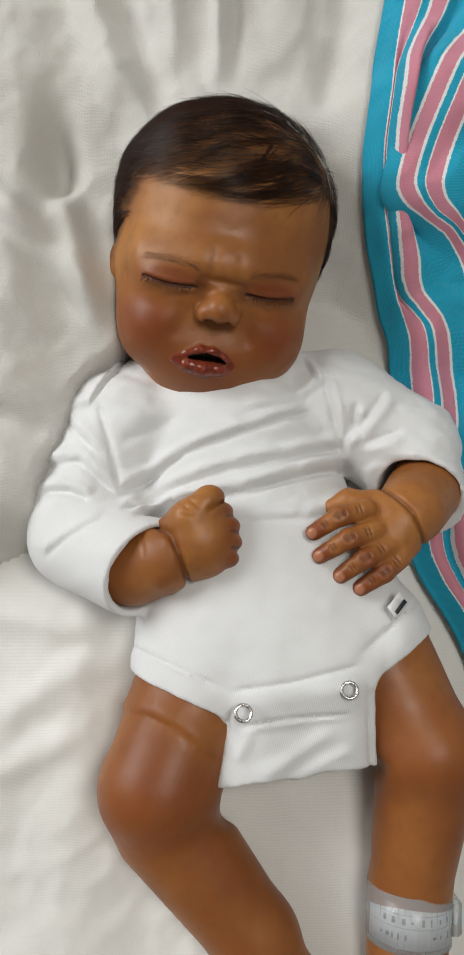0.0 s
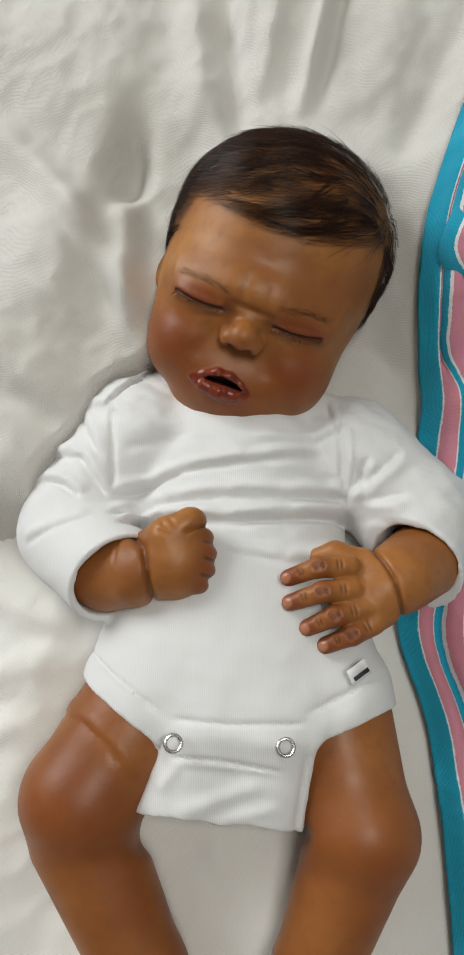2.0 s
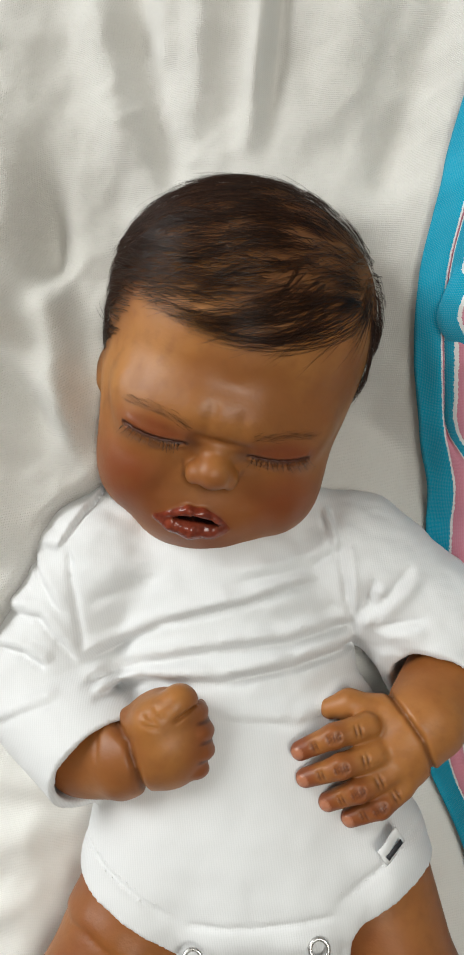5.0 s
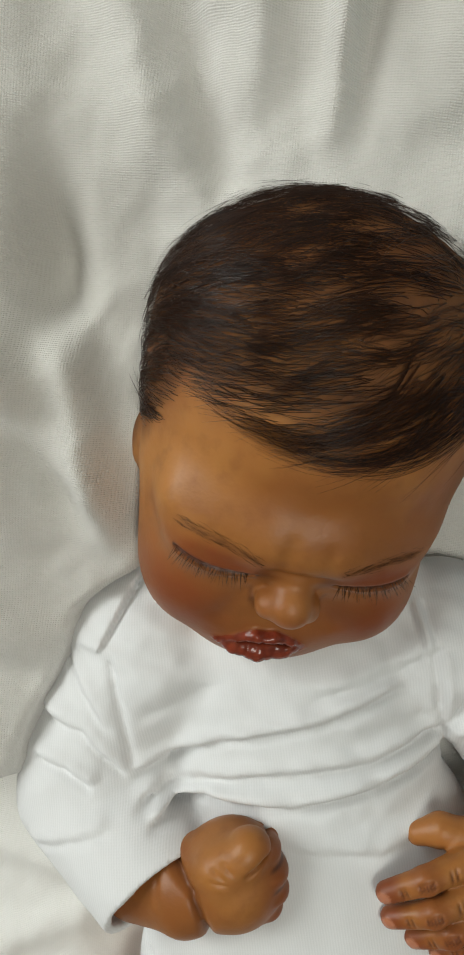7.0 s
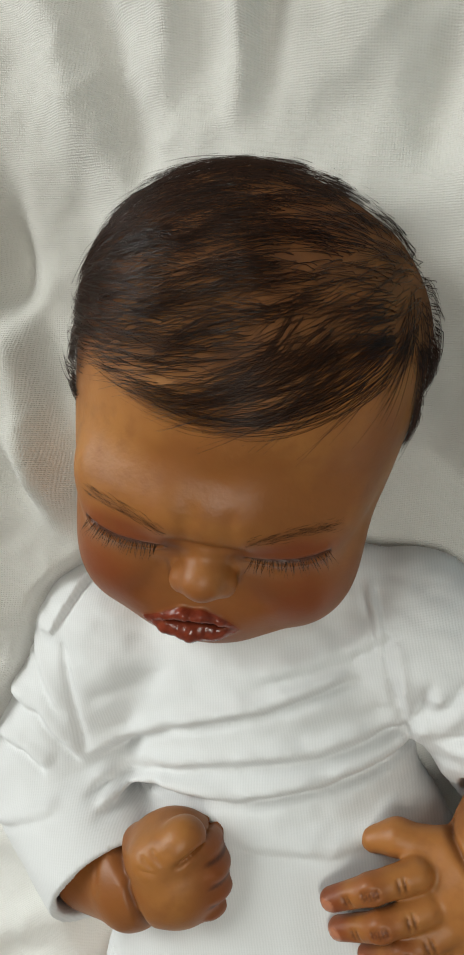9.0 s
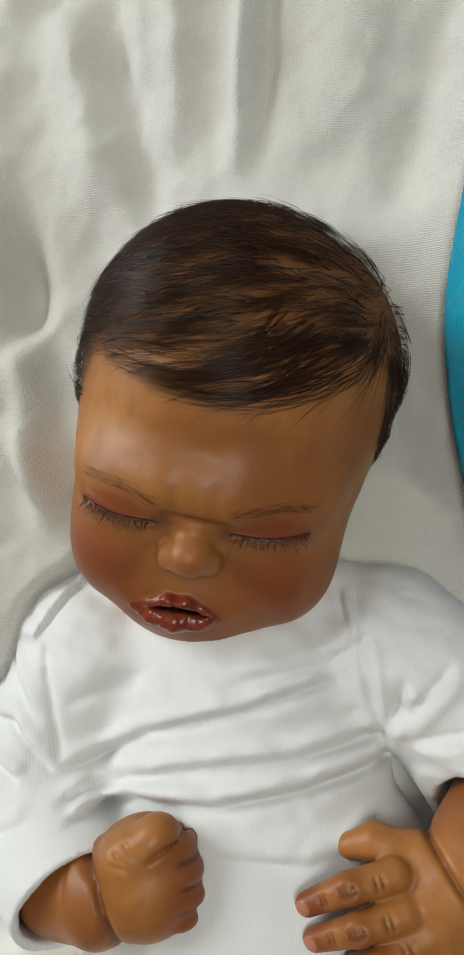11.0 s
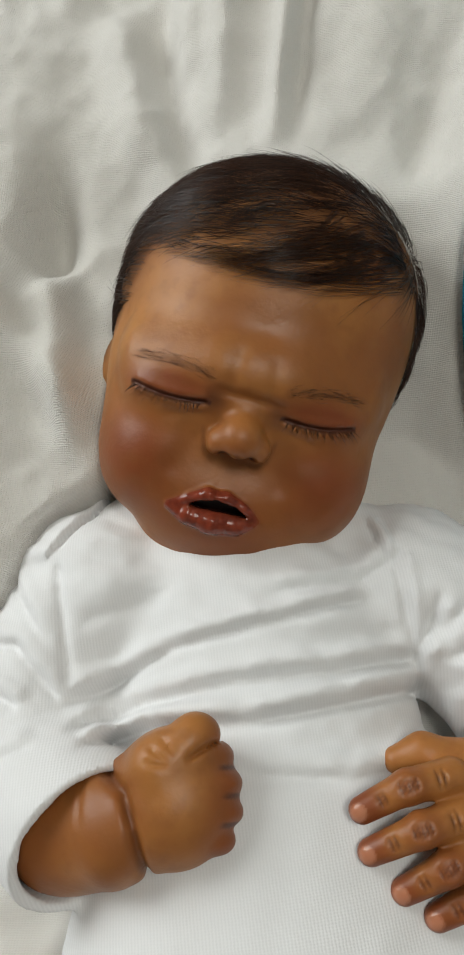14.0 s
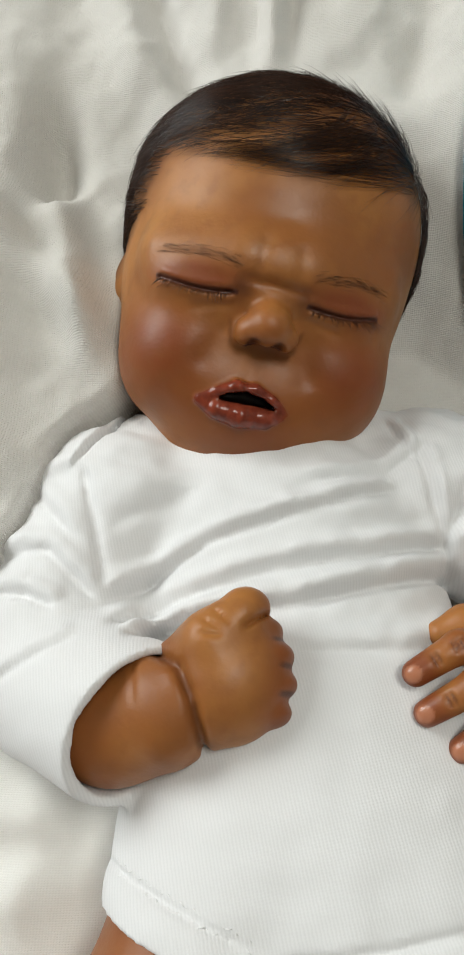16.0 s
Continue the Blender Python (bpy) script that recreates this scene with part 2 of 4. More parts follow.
class Clay:
    """A block of clay on a grid, in millimetres: shapes are joined to it or cut from it with soft seams, then it is skinned."""

    def __init__(self, lo, hi, h):
        self.h, self.lo = h, np.array(lo, float)
        self.axes = [np.arange(lo[a], hi[a] + h, h, dtype=np.float32) for a in range(3)]
        self.f = np.full([len(a) for a in self.axes], 60.0, np.float32)

    def box(self, lo, hi):
        s = []
        for a in range(3):
            i = np.searchsorted(self.axes[a], (lo[a], hi[a]))
            s.append(slice(max(i[0] - 1, 0), i[1] + 1))
        p = [self.axes[0][s[0]][:, None, None], self.axes[1][s[1]][None, :, None], self.axes[2][s[2]][None, None, :]]
        return tuple(s), p

    def join(self, d, s, k):
        a = self.f[s]
        h = np.maximum(k - np.abs(a - d), 0) / k
        self.f[s] = np.minimum(a, d) - h * h * k * 0.25

    def cut(self, d, s, k):
        a = self.f[s]
        h = np.maximum(k - np.abs(a + d), 0) / k
        self.f[s] = np.maximum(a, -d) + h * h * k * 0.25

    def ball(self, c, r, k=6.0, cut=False, pad=None):
        r = np.array([r] * 3 if np.isscalar(r) else r, float)
        pad = (12 if pad is None else pad) + k
        s, (x, y, z) = self.box(np.array(c) - r - pad, np.array(c) + r + pad)
        x, y, z = x - c[0], y - c[1], z - c[2]
        q = np.sqrt((x / r[0]) ** 2 + (y / r[1]) ** 2 + (z / r[2]) ** 2)
        g = np.sqrt((x / r[0] ** 2) ** 2 + (y / r[1] ** 2) ** 2 + (z / r[2] ** 2) ** 2) + 1e-6
        (self.cut if cut else self.join)(q * (q - 1) / g, s, k)

    def limb(self, a, b, ra, rb, k=6.0, cut=False, clip=None):
        a, b = np.array(a, float), np.array(b, float)
        pad = max(ra, rb) + 12 + k
        s, (x, y, z) = self.box(np.minimum(a, b) - pad, np.maximum(a, b) + pad)
        d = b - a
        t = np.clip(((x - a[0]) * d[0] + (y - a[1]) * d[1] + (z - a[2]) * d[2]) / (d @ d), 0, 1)
        f = np.sqrt((x - a[0] - t * d[0]) ** 2 + (y - a[1] - t * d[1]) ** 2 + (z - a[2] - t * d[2]) ** 2) - (ra + (rb - ra) * t)
        for point, normal in clip or ():
            n = np.array(normal, float) / np.linalg.norm(normal)
            f = np.maximum(f, (x - point[0]) * n[0] + (y - point[1]) * n[1] + (z - point[2]) * n[2])
        (self.cut if cut else self.join)(f, s, k)

    def line(self, points, r, k=3.0, cut=True):
        """A thin roll along a polyline of (x, y, z)."""
        for a, b in zip(points, points[1:]):
            self.limb(a, b, r, r, k, cut)

    def swell(self, fn, lo, hi):
        """Raises the surface by fn(x, y, z) millimetres."""
        s, p = self.box(lo, hi)
        self.f[s] -= fn(*p).astype(np.float32)

    def skin(self):
        """Surface nets: vertices in millimetres and quads."""
        f = self.f
        inside = f < 0
        n = np.array(f.shape) - 1
        total, count = np.zeros((*n, 3), np.float32), np.zeros(n, np.float32)
        corner = lambda o: tuple(slice(o[a], o[a] + n[a]) for a in range(3))
        offs = [(i, j, k) for i in (0, 1) for j in (0, 1) for k in (0, 1)]
        cell = np.zeros(n, np.int8)
        for o in offs:
            cell += inside[corner(o)]
        live = (cell > 0) & (cell < 8)
        idx = np.argwhere(live)
        pos, cnt = np.zeros((len(idx), 3)), np.zeros(len(idx))
        val = {o: f[tuple((idx + o).T)] for o in offs}
        for o in offs:
            for a in range(3):
                if o[a] == 0:
                    q = tuple(o[b] + (b == a) for b in range(3))
                    hit = (val[o] < 0) != (val[q] < 0)
                    t = np.where(hit, val[o] / np.where(hit, val[o] - val[q], 1), 0)
                    p = np.tile(np.array(o, float), (len(idx), 1))
                    p[:, a] += t
                    pos += p * hit[:, None]
                    cnt += hit
        verts = self.lo + self.h * (idx + pos / cnt[:, None])
        number = np.full(n, -1, np.int32)
        number[tuple(idx.T)] = np.arange(len(idx))
        quads = []
        for a in range(3):
            b, c = (a + 1) % 3, (a + 2) % 3
            lo, hi = [slice(1, n[d]) for d in range(3)], [slice(1, n[d]) for d in range(3)]
            lo[a], hi[a] = slice(0, n[a]), slice(1, n[a] + 1)
            s0, s1 = inside[tuple(lo)], inside[tuple(hi)]
            for want in (True, False):
                e = np.argwhere((s0 != s1) & (s0 == want))
                if not len(e):
                    continue
                for d in (b, c):
                    e[:, d] += 1
                ids = []
                for db, dc in ((1, 1), (0, 1), (0, 0), (1, 0)):
                    g = e.copy()
                    g[:, b] -= db
                    g[:, c] -= dc
                    ids.append(number[tuple(g.T)])
                q = np.stack(ids if want else ids[::-1], 1)
                quads.append(q)
        return verts, np.concatenate(quads)


def relax(verts, quads, rounds, amount=0.5):
    n = len(verts)
    for _ in range(rounds):
        acc, cnt = np.zeros((n, 3)), np.zeros(n)
        for a in range(4):
            for b in ((a + 1) % 4, (a + 3) % 4):
                for d in range(3):
                    acc[:, d] += np.bincount(quads[:, a], verts[quads[:, b], d], n)
                cnt += np.bincount(quads[:, a], minlength=n)
        verts = verts + amount * (acc / np.maximum(cnt, 1)[:, None] - verts)
    return verts


def sdist(p, a, b):
    """Distance of points p from the segment a-b, and how far along they lie."""
    a, b = np.array(a, float), np.array(b, float)
    t = np.clip((p - a) @ (b - a) / ((b - a) @ (b - a)), 0, 1)
    return np.linalg.norm(p - a - t[:, None] * (b - a), axis=1), t


# ---- room ----
def slab(name, lo, hi, mat, label, category):
    bm = bmesh.new()
    bmesh.ops.create_cube(bm, size=1)
    lo, hi = Vector(lo), Vector(hi)
    for v in bm.verts:
        v.co = Vector([(lo[i] + hi[i]) / 2 + v.co[i] * (hi[i] - lo[i]) for i in range(3)])
    me = bpy.data.meshes.new(name)
    bm.to_mesh(me)
    bm.free()
    me.materials.append(mat)
    return tagged(new(name, me), label, category, kind="structure")


# added shell, out of view, that closes the room and limits bounced light
slab("floor", (-1.7, -1.7, -0.62), (1.7, 1.9, -0.52), FLOORING, "brown wooden floor under the bed", "floor")
slab("ceiling", (-1.7, -1.7, 1.72), (1.7, 1.9, 1.82), PLASTER, "plain grey plaster ceiling, unseen", "ceiling")
slab("wall_north", (-1.7, 1.8, -0.52), (1.7, 1.9, 1.72), PLASTER, "plain grey plaster wall, unseen", "wall")
slab("wall_south", (-1.7, -1.7, -0.52), (1.7, -1.6, 1.72), PLASTER, "plain grey plaster wall, unseen", "wall")
slab("wall_east", (1.6, -1.6, -0.52), (1.7, 1.8, 1.72), PLASTER, "plain grey plaster wall, unseen", "wall")


def window_wall():
    """The west wall, with an opening for daylight."""
    bm = bmesh.new()
    y0, y1, z0, z1 = 0.2, 1.4, 0.5, 1.6
    for a, b, c, d in ((-1.6, 1.8, -0.52, z0), (-1.6, 1.8, z1, 1.72), (-1.6, y0, z0, z1), (y1, 1.8, z0, z1)):
        r = bmesh.ops.create_cube(bm, size=1)
        for v in r["verts"]:
            v.co = Vector((-1.65 + 0.1 * v.co.x, (a + b) / 2 + (b - a) * v.co.y, (c + d) / 2 + (d - c) * v.co.z))
    me = bpy.data.meshes.new("wall_west")
    bm.to_mesh(me)
    bm.free()
    me.materials.append(PLASTER)
    return tagged(new("wall_west", me), "plain grey plaster wall with a window opening, unseen", "wall", kind="structure")


window_wall()


def mattress():
    bm = bmesh.new()
    bmesh.ops.create_cube(bm, size=1)
    for v in bm.verts:
        v.co = Vector((0.02 + v.co.x * 1.0, 0.1 + v.co.y * 1.4, -0.26 + v.co.z * 0.5))
    bmesh.ops.bevel(bm, geom=bm.edges[:], offset=0.04, segments=4, affect="EDGES")
    me = bpy.data.meshes.new("mattress")
    bm.to_mesh(me)
    bm.free()
    me.materials.append(TICKING)
    return tagged(new("mattress", me), "pale mattress under the white bedding", "mattress")


mattress()


# ---- bedding ----
def ridge(x, y, a, b, width, amp):
    """A soft fold along the segment a-b that fades at its ends; x, y in millimetres."""
    ax, ay, bx, by = *a, *b
    dx, dy = bx - ax, by - ay
    length = math.hypot(dx, dy)
    t = ((x - ax) * dx + (y - ay) * dy) / length**2
    d = ((x - ax) * dy - (y - ay) * dx) / length
    return amp * np.exp(-((d / width) ** 2)) * step(t, -0.15, 0.2) * (1 - step(t, 0.8, 1.15))


def waves(x, y, seed, scale, octaves=3):
    """Soft unevenness from a few crossing sines."""
    rng = np.random.RandomState(seed)
    out = 0
    for o in range(octaves):
        for _ in range(4):
            a, ph = rng.uniform(0, math.tau, 2)
            k = math.tau / scale * 1.8**o
            out = out + np.sin(k * (x * math.cos(a) + y * math.sin(a)) + ph + 0.8 * np.sin(k * 0.6 * (y * math.cos(a) - x * math.sin(a)))) / 1.8**o
    return out / 4


def cloth_sheet(name, x0, x1, y0, y1, h, height, mat, label, category, warp=None):
    xs, ys = np.arange(x0, x1 + h, h), np.arange(y0, y1 + h, h)
    gx, gy = np.meshgrid(xs, ys, indexing="ij")
    px, py = (gx, gy) if warp is None else warp(gx, gy)
    gz = height(px, py)
    v = np.stack([px, py, gz], -1).reshape(-1, 3) / 1000
    nx, ny = gx.shape
    i = np.arange(nx * ny).reshape(nx, ny)
    q = np.stack([i[:-1, :-1], i[1:, :-1], i[1:, 1:], i[:-1, 1:]], -1).reshape(-1, 4)
    uv = np.stack([gx, gy], -1).reshape(-1, 2) / 1000
    ob = mesh_object(name, v, q, [mat], uv=uv)
    m = ob.modifiers.new("thickness", "SOLIDIFY")
    m.thickness, m.offset = 0.0015, -1
    return tagged(ob, label, category)


def crumple(x, y):
    """Small soft creases, sharper at their ridges than in their hollows."""
    a = 1 - np.abs(waves(x + 0.3 * y, y, 61, 34, 2))
    b = 1 - np.abs(waves(x, y - 0.4 * x, 62, 15, 2))
    return 2.2 * a**3 * (0.5 + 0.5 * waves(x, y, 63, 90, 1)) + 0.45 * b**3


def sheet_height(x, y):
    z = 20 + 2.2 * waves(x, y, 3, 120) + 0.8 * waves(x, y, 4, 40, 2) + 0.8 * crumple(x, y)
    z = z + 11 * step(-x, 30, 75) * step(-y, -60, -20)
    z = z + ridge(x, y, (-130, 20), (-60, 10), 9, 5) + ridge(x, y, (-120, -40), (-60, -5), 10, 5) + ridge(x, y, (-125, -70), (-70, -45), 8, 4)
    return z


cloth_sheet("bed_sheet", -480, 520, -500, 700, 3.0, sheet_height, SHEET, "white flannel sheet spread over the mattress, softly wrinkled", "sheet")


def blanket_height(x, y):
    z = 12 + 74 * step(y, 185, 300) + 14 * step(y, 300, 420) + 26 * step(x, 60, 135) * step(y, 130, 200)
    wall = -92 + 17 * step(y, 80, 140) + 34 * step(y, 138, 176)
    near = step(y, 160, 185)
    left = step(wall - x, -8 + 4 * near, 3 + 9 * near) * step(y, 30, 75)
    z = z * (1 - left) + left * (66 + 8 * step(-x, 80, 110) + 18 * step(y, 230, 330))
    z = z + 18 * np.exp(-(((x + 114) / 36) ** 2) - ((y - 208) / 40) ** 2)
    z = z + ridge(x, y, (-84, 250), (-62, 172), 8, 14) - ridge(x, y, (-120, 232), (-68, 178), 5, 5) + ridge(x, y, (-112, 240), (-60, 186), 6, 4)
    z = z - 24 * np.exp(-(((x + 88) / 10) ** 2) - ((y - 274) / 22) ** 2)
    z = z + ridge(x, y, (-48, 300), (-74, 385), 10, 10) - ridge(x, y, (-30, 300), (-56, 390), 6, 9)
    z = z + ridge(x, y, (4, 322), (8, 470), 4, 9) - ridge(x, y, (14, 322), (17, 470), 4, 5) + ridge(x, y, (-20, 330), (-24, 450), 7, 8)
    z = z + ridge(x, y, (40, 330), (66, 430), 13, 5) - ridge(x, y, (66, 300), (90, 400), 9, 7)
    z = z + ridge(x, y, (-170, 280), (-96, 226), 10, 9) + ridge(x, y, (-140, 150), (-80, 128), 12, 6) - ridge(x, y, (-140, 128), (-84, 112), 7, 5)
    z = z + 0.5 * waves(x, y, 14, 24, 2) + 0.9 * waves(x, y, 15, 42, 2) + crumple(x, y)
    z = z + 1.6 * waves(x, y, 8, 70) + 2.5 * waves(x, y, 5, 170)
    return z


def blanket_shape(x, y):
    edge = 50 + 0.55 * (x + 113) * step(-x, 60, 70) - 30 * step(x, -60, 0) + 75 * step(x, 40, 80) + 3 * np.sin(x / 30)
    d = y - edge
    top = np.maximum(blanket_height(x, np.maximum(y, edge)), sheet_height(x, y) + 3)
    fall = np.sqrt(np.clip(1 - (1 - np.clip(d / 26, 0, 1)) ** 2, 0, 1))
    low = sheet_height(x, y) + 2.0
    return np.where(d > 0, low + (top - low) * fall, sheet_height(x, y) - 6)


cloth_sheet("flannel_blanket", -420, 380, 0, 640, 2.5, blanket_shape, BLANKET, "cream flannel blanket bunched in soft folds round the doll's head", "blanket")


def striped_blanket():
    """Lies along the doll's side; u runs across from its edge, v along it."""
    h = 1.6
    us, vs = np.arange(0, 200 + h, h), np.arange(-260, 520 + h, h)
    u, v = np.meshgrid(us, vs, indexing="ij")
    line = np.interp(vs, (-260, -86, -44, 8, 48, 170, 225, 258, 310, 366, 520), (206, 166, 155, 138, 114, 107, 90, 84, 90, 100, 122))
    line = np.convolve(np.pad(line, 8, "edge"), np.ones(17) / 17, "valid")
    tuck = step(v, 175, 205) * (1 - step(v, 290, 330))
    kink = np.interp(vs, (145, 200, 220, 240, 345), (0, 6, 0, -34, 0))
    kink = np.convolve(np.pad(kink, 5, "edge"), np.ones(11) / 11, "valid")[None] * step(u, 28, 50) * (1 - step(u, 110, 190))
    x = line[None] + u - 9 * tuck * step(u, 10, 22) + kink + 3 * np.sin(v / 19 + 0.5) * step(u, 5, 30) * step(v, 90, 150) * (1 - step(v, 190, 220))
    y = v + 6 * np.sin(u / 26 + 1) * step(v, 100, 200) * (1 - step(v, 330, 400))
    base = 7 + np.maximum(blanket_height(x, y) * step(y, 92, 120), sheet_height(x, y))
    z = base + 9 * step(u, 0, 14) - 8 * tuck * np.exp(-(((u - 16) / 5) ** 2)) + 6 * tuck * np.exp(-(((u - 28) / 7) ** 2))
    z = z + 12 * np.exp(-(((v - 241) / 20) ** 2)) * step(u, 40, 60) - 12 * step(v, 190, 340) * (1 - step(v, 240, 390)) * np.exp(-(((u - 42) / 6) ** 2))
    z = z + 9 * np.exp(-(((v - 150) / 28) ** 2)) * np.sin(u / 8.0) * step(u, 8, 20) + 10 * step(u, 20, 60) * step(-v, -110, -60)
    z = z - 7 * np.exp(-(((u - 21.5) / 3.5) ** 2)) * (1 - step(v, 70, 120)) * step(v, -60, 10)
    z = z + 1.5 * waves(x, y, 21, 50) + 4 * waves(x, y, 22, 110) * step(u, 10, 40)
    p = np.stack([x, y, z], -1).reshape(-1, 3) / 1000
    nx, ny = u.shape
    i = np.arange(nx * ny).reshape(nx, ny)
    q = np.stack([i[:-1, :-1], i[1:, :-1], i[1:, 1:], i[:-1, 1:]], -1).reshape(-1, 4)
    ob = mesh_object("striped_blanket", p, q, [STRIPED], uv=np.stack([u, v], -1).reshape(-1, 2) / 1000)
    m = ob.modifiers.new("thickness", "SOLIDIFY")
    m.thickness, m.offset = 0.0016, -1
    return tagged(ob, "turquoise flannel blanket with pink and white stripes, crumpled beside the doll", "blanket")


striped_blanket()


# ---- doll ----
HEAD_TURN = np.array([[0.976, -0.068, -0.208], [0.159, 0.874, 0.460], [0.151, -0.482, 0.863]])
HEAD_AT = np.array([1.0, 207.5, 63.6])
SKULLS = (((4, 27, -11), (60, 61, 63)), ((5.2, 38.2, -22), (62.2, 54.8, 57.5)))


def head_to_world(p):
    return p @ HEAD_TURN + HEAD_AT


def lid(s, t):
    """The line where the closed lids meet: t from the nose to the temple."""
    t = np.asarray(t, float)
    return np.stack([s * (13 + 26 * t) - 1, -6.0 - 1.5 * np.sin(math.pi * t) + 1.4 * t, 51.6 + 2.0 * np.sin(math.pi * (t * 0.8 + 0.1)) - 8.0 * t**2], -1)


# lips: points along each lip with its half thickness
UPPER_LIP = ((-19.0, -43.4, 47.6, 1.1), (-13.0, -40.2, 49.8, 1.5), (-6.8, -36.9, 51.3, 1.9), (-3.6, -37.4, 51.1, 2.0), (-0.5, -37.0, 51.1, 1.9), (6.0, -39.8, 49.6, 1.5), (11.8, -43.4, 46.6, 1.1))
LOWER_LIP = ((-19.0, -43.8, 47.0, 1.1), (-12.5, -45.8, 48.2, 3.1), (-4.0, -46.9, 48.7, 3.9), (5.0, -46.2, 47.8, 3.1), (11.8, -43.8, 46.2, 1.1))
MOUTH = ((-13.5, -41.8), (-8.0, -41.0), (-3.6, -40.4), (1.5, -41.0), (8.0, -42.6))


def head_clay():
    """The head in its own frame: x to its left side, y to the crown, z out of the face; millimetres."""
    c = Clay((-66, -84, -84), (76, 104, 70), 0.75)
    for centre, radii in SKULLS:
        c.ball(centre, radii, 4)
    c.ball((1, -6, 4), (54, 48, 46), 14)
    # full cheeks and round jaw
    for s, cx in ((-1, -26), (1, 29)):
        c.ball((cx, -27, 22), (22.5, 22.5, 27.0), 14)
        c.ball((cx * 0.84, -37, 18), (21, 17, 22), 14)
        c.ball((s * 25 - 1, -5.0, 39.2), (15.5, 9.0, 10.6), 9)
    c.ball((-54, -4, -9), (4.5, 12, 8), 5)
    c.ball((57, -8, -28), (4, 12, 8), 5)
    c.ball((0, -44, 31.0), (22, 14, 14.0), 14)
    c.ball((1, -53, 23), (26, 14, 18), 12)
    c.ball((0, -62, -8), (34, 26, 34), 14)
    # drawn brows that overhang the lids
    for s in (-1, 1):
        c.limb((s * 12 - 0.6, 6.0, 47.4), (s * 37 - 0.6, 6.0, 32.5), 8.8, 7.6, 14)
    c.ball((-0.6, 5.0, 47.0), (8, 7.5, 7.4), 12)
    # nose
    c.limb((-0.6, -6, 47.4), (-0.6, -14, 54.2), 4.6, 5.8, 6)
    c.ball((-0.6, -15.8, 57.0), (7.0, 6.2, 6.4), 5)
    for s in (-1, 1):
        c.ball((s * 7.4 - 0.6, -18.4, 53.2), (4.1, 4.3, 5.0), 3.6)
        c.ball((s * 4.3 - 0.6, -22.3, 55.6), (2.6, 1.9, 4.2), 0.8, cut=True)
    # soft furrows: over the bridge, between the brows, beside the nose
    for a, b, w, depth in (((-12, -1.0), (12, -2.4), 2.0, 1.3), ((-7.5, 1), (-6.0, 14), 2.6, 0.4), ((6.5, 0), (6.0, 13), 2.6, 0.4), ((-14, -16), (-22, -33), 4.5, 0.9), ((13, -16), (19, -33), 4.5, 0.9)):
        c.swell(lambda x, y, z, a=a, b=b, w=w, depth=depth: -ridge(x, y, a, b, w, depth) * step(z, 30, 40), (-40, -45, 28), (40, 24, 70))
    # closed lids: a sharp line, a puffed lower lid and the fold under it
    for s in (-1, 1):
        pts = lid(s, np.linspace(0, 1, 7))[:, :2]
        for a, b in zip(pts, pts[1:]):
            c.swell(lambda x, y, z, a=a, b=b: (0.5 * ridge(x, y, (a[0], a[1] + 2.0), (b[0], b[1] + 2.0), 1.5, 1.0) - ridge(x, y, a, b, 0.8, 1.3) + 0.45 * ridge(x, y, (a[0], a[1] - 2.4), (b[0], b[1] - 2.4), 1.3, 1.0)) * step(z, 24, 30), (-48, -20, 20), (48, 6, 66))
        c.swell(lambda x, y, z, s=s: -ridge(x, y, (s * 12 - 1, -9.5), (s * 27 - 1, -13.2), 1.6, 0.5) * step(z, 30, 38), (-48, -22, 24), (48, 0, 66))
    # mouth: full lips, a little open
    c.ball((-3, -40, 38.0), (18, 10, 9.0), 12)
    for lip in (UPPER_LIP, LOWER_LIP):
        for a, b in zip(lip, lip[1:]):
            c.limb(a[:3], b[:3], a[3], b[3], 1.8)
    c.limb((-3.4, -26, 51.2), (-3.6, -33, 52.6), 1.7, 1.9, 2.4, cut=True)

    def chaps(x, y, z):
        near = 0
        for line in (UPPER_LIP, LOWER_LIP):
            for a, b in zip(line, line[1:]):
                t = np.clip((x - a[0]) / (b[0] - a[0]), 0, 1)
                near = np.maximum(near, (np.abs(y - a[1] - t * (b[1] - a[1])) < a[3] + t * (b[3] - a[3]) - 0.2) * ((x - a[0]) * (b[0] - x) >= 0))
        return -0.45 * lip_cracks(x, y) * near * step(z, 45, 48)

    c.swell(chaps, (-20, -53, 40), (14, -33, 60))
    for a, b, ra, rb in (((-14.0, -42.0, 51), (-8.5, -41.1, 53), 0.6, 1.6), ((-8.5, -41.1, 53), (-3.4, -40.4, 53.4), 1.6, 2.2), ((-3.4, -40.4, 53.4), (2.5, -41.0, 53), 2.2, 1.6), ((2.5, -41.0, 53), (9.0, -42.6, 50), 1.6, 0.6)):
        for deep in (0, 2.5, 5, 7.5):
            c.limb((a[0], a[1], a[2] - deep), (b[0], b[1], b[2] - deep), ra, rb, 0.8, cut=True)
    v, q = c.skin()
    return relax(v, q, 1, 0.35), q


def lip_cracks(x, y):
    """Upright chaps in the lips."""
    return np.abs(np.sin(x * 0.95 + 0.5 * np.sin(x * 0.7) + 0.02 * (y + 44) * x)) ** 14


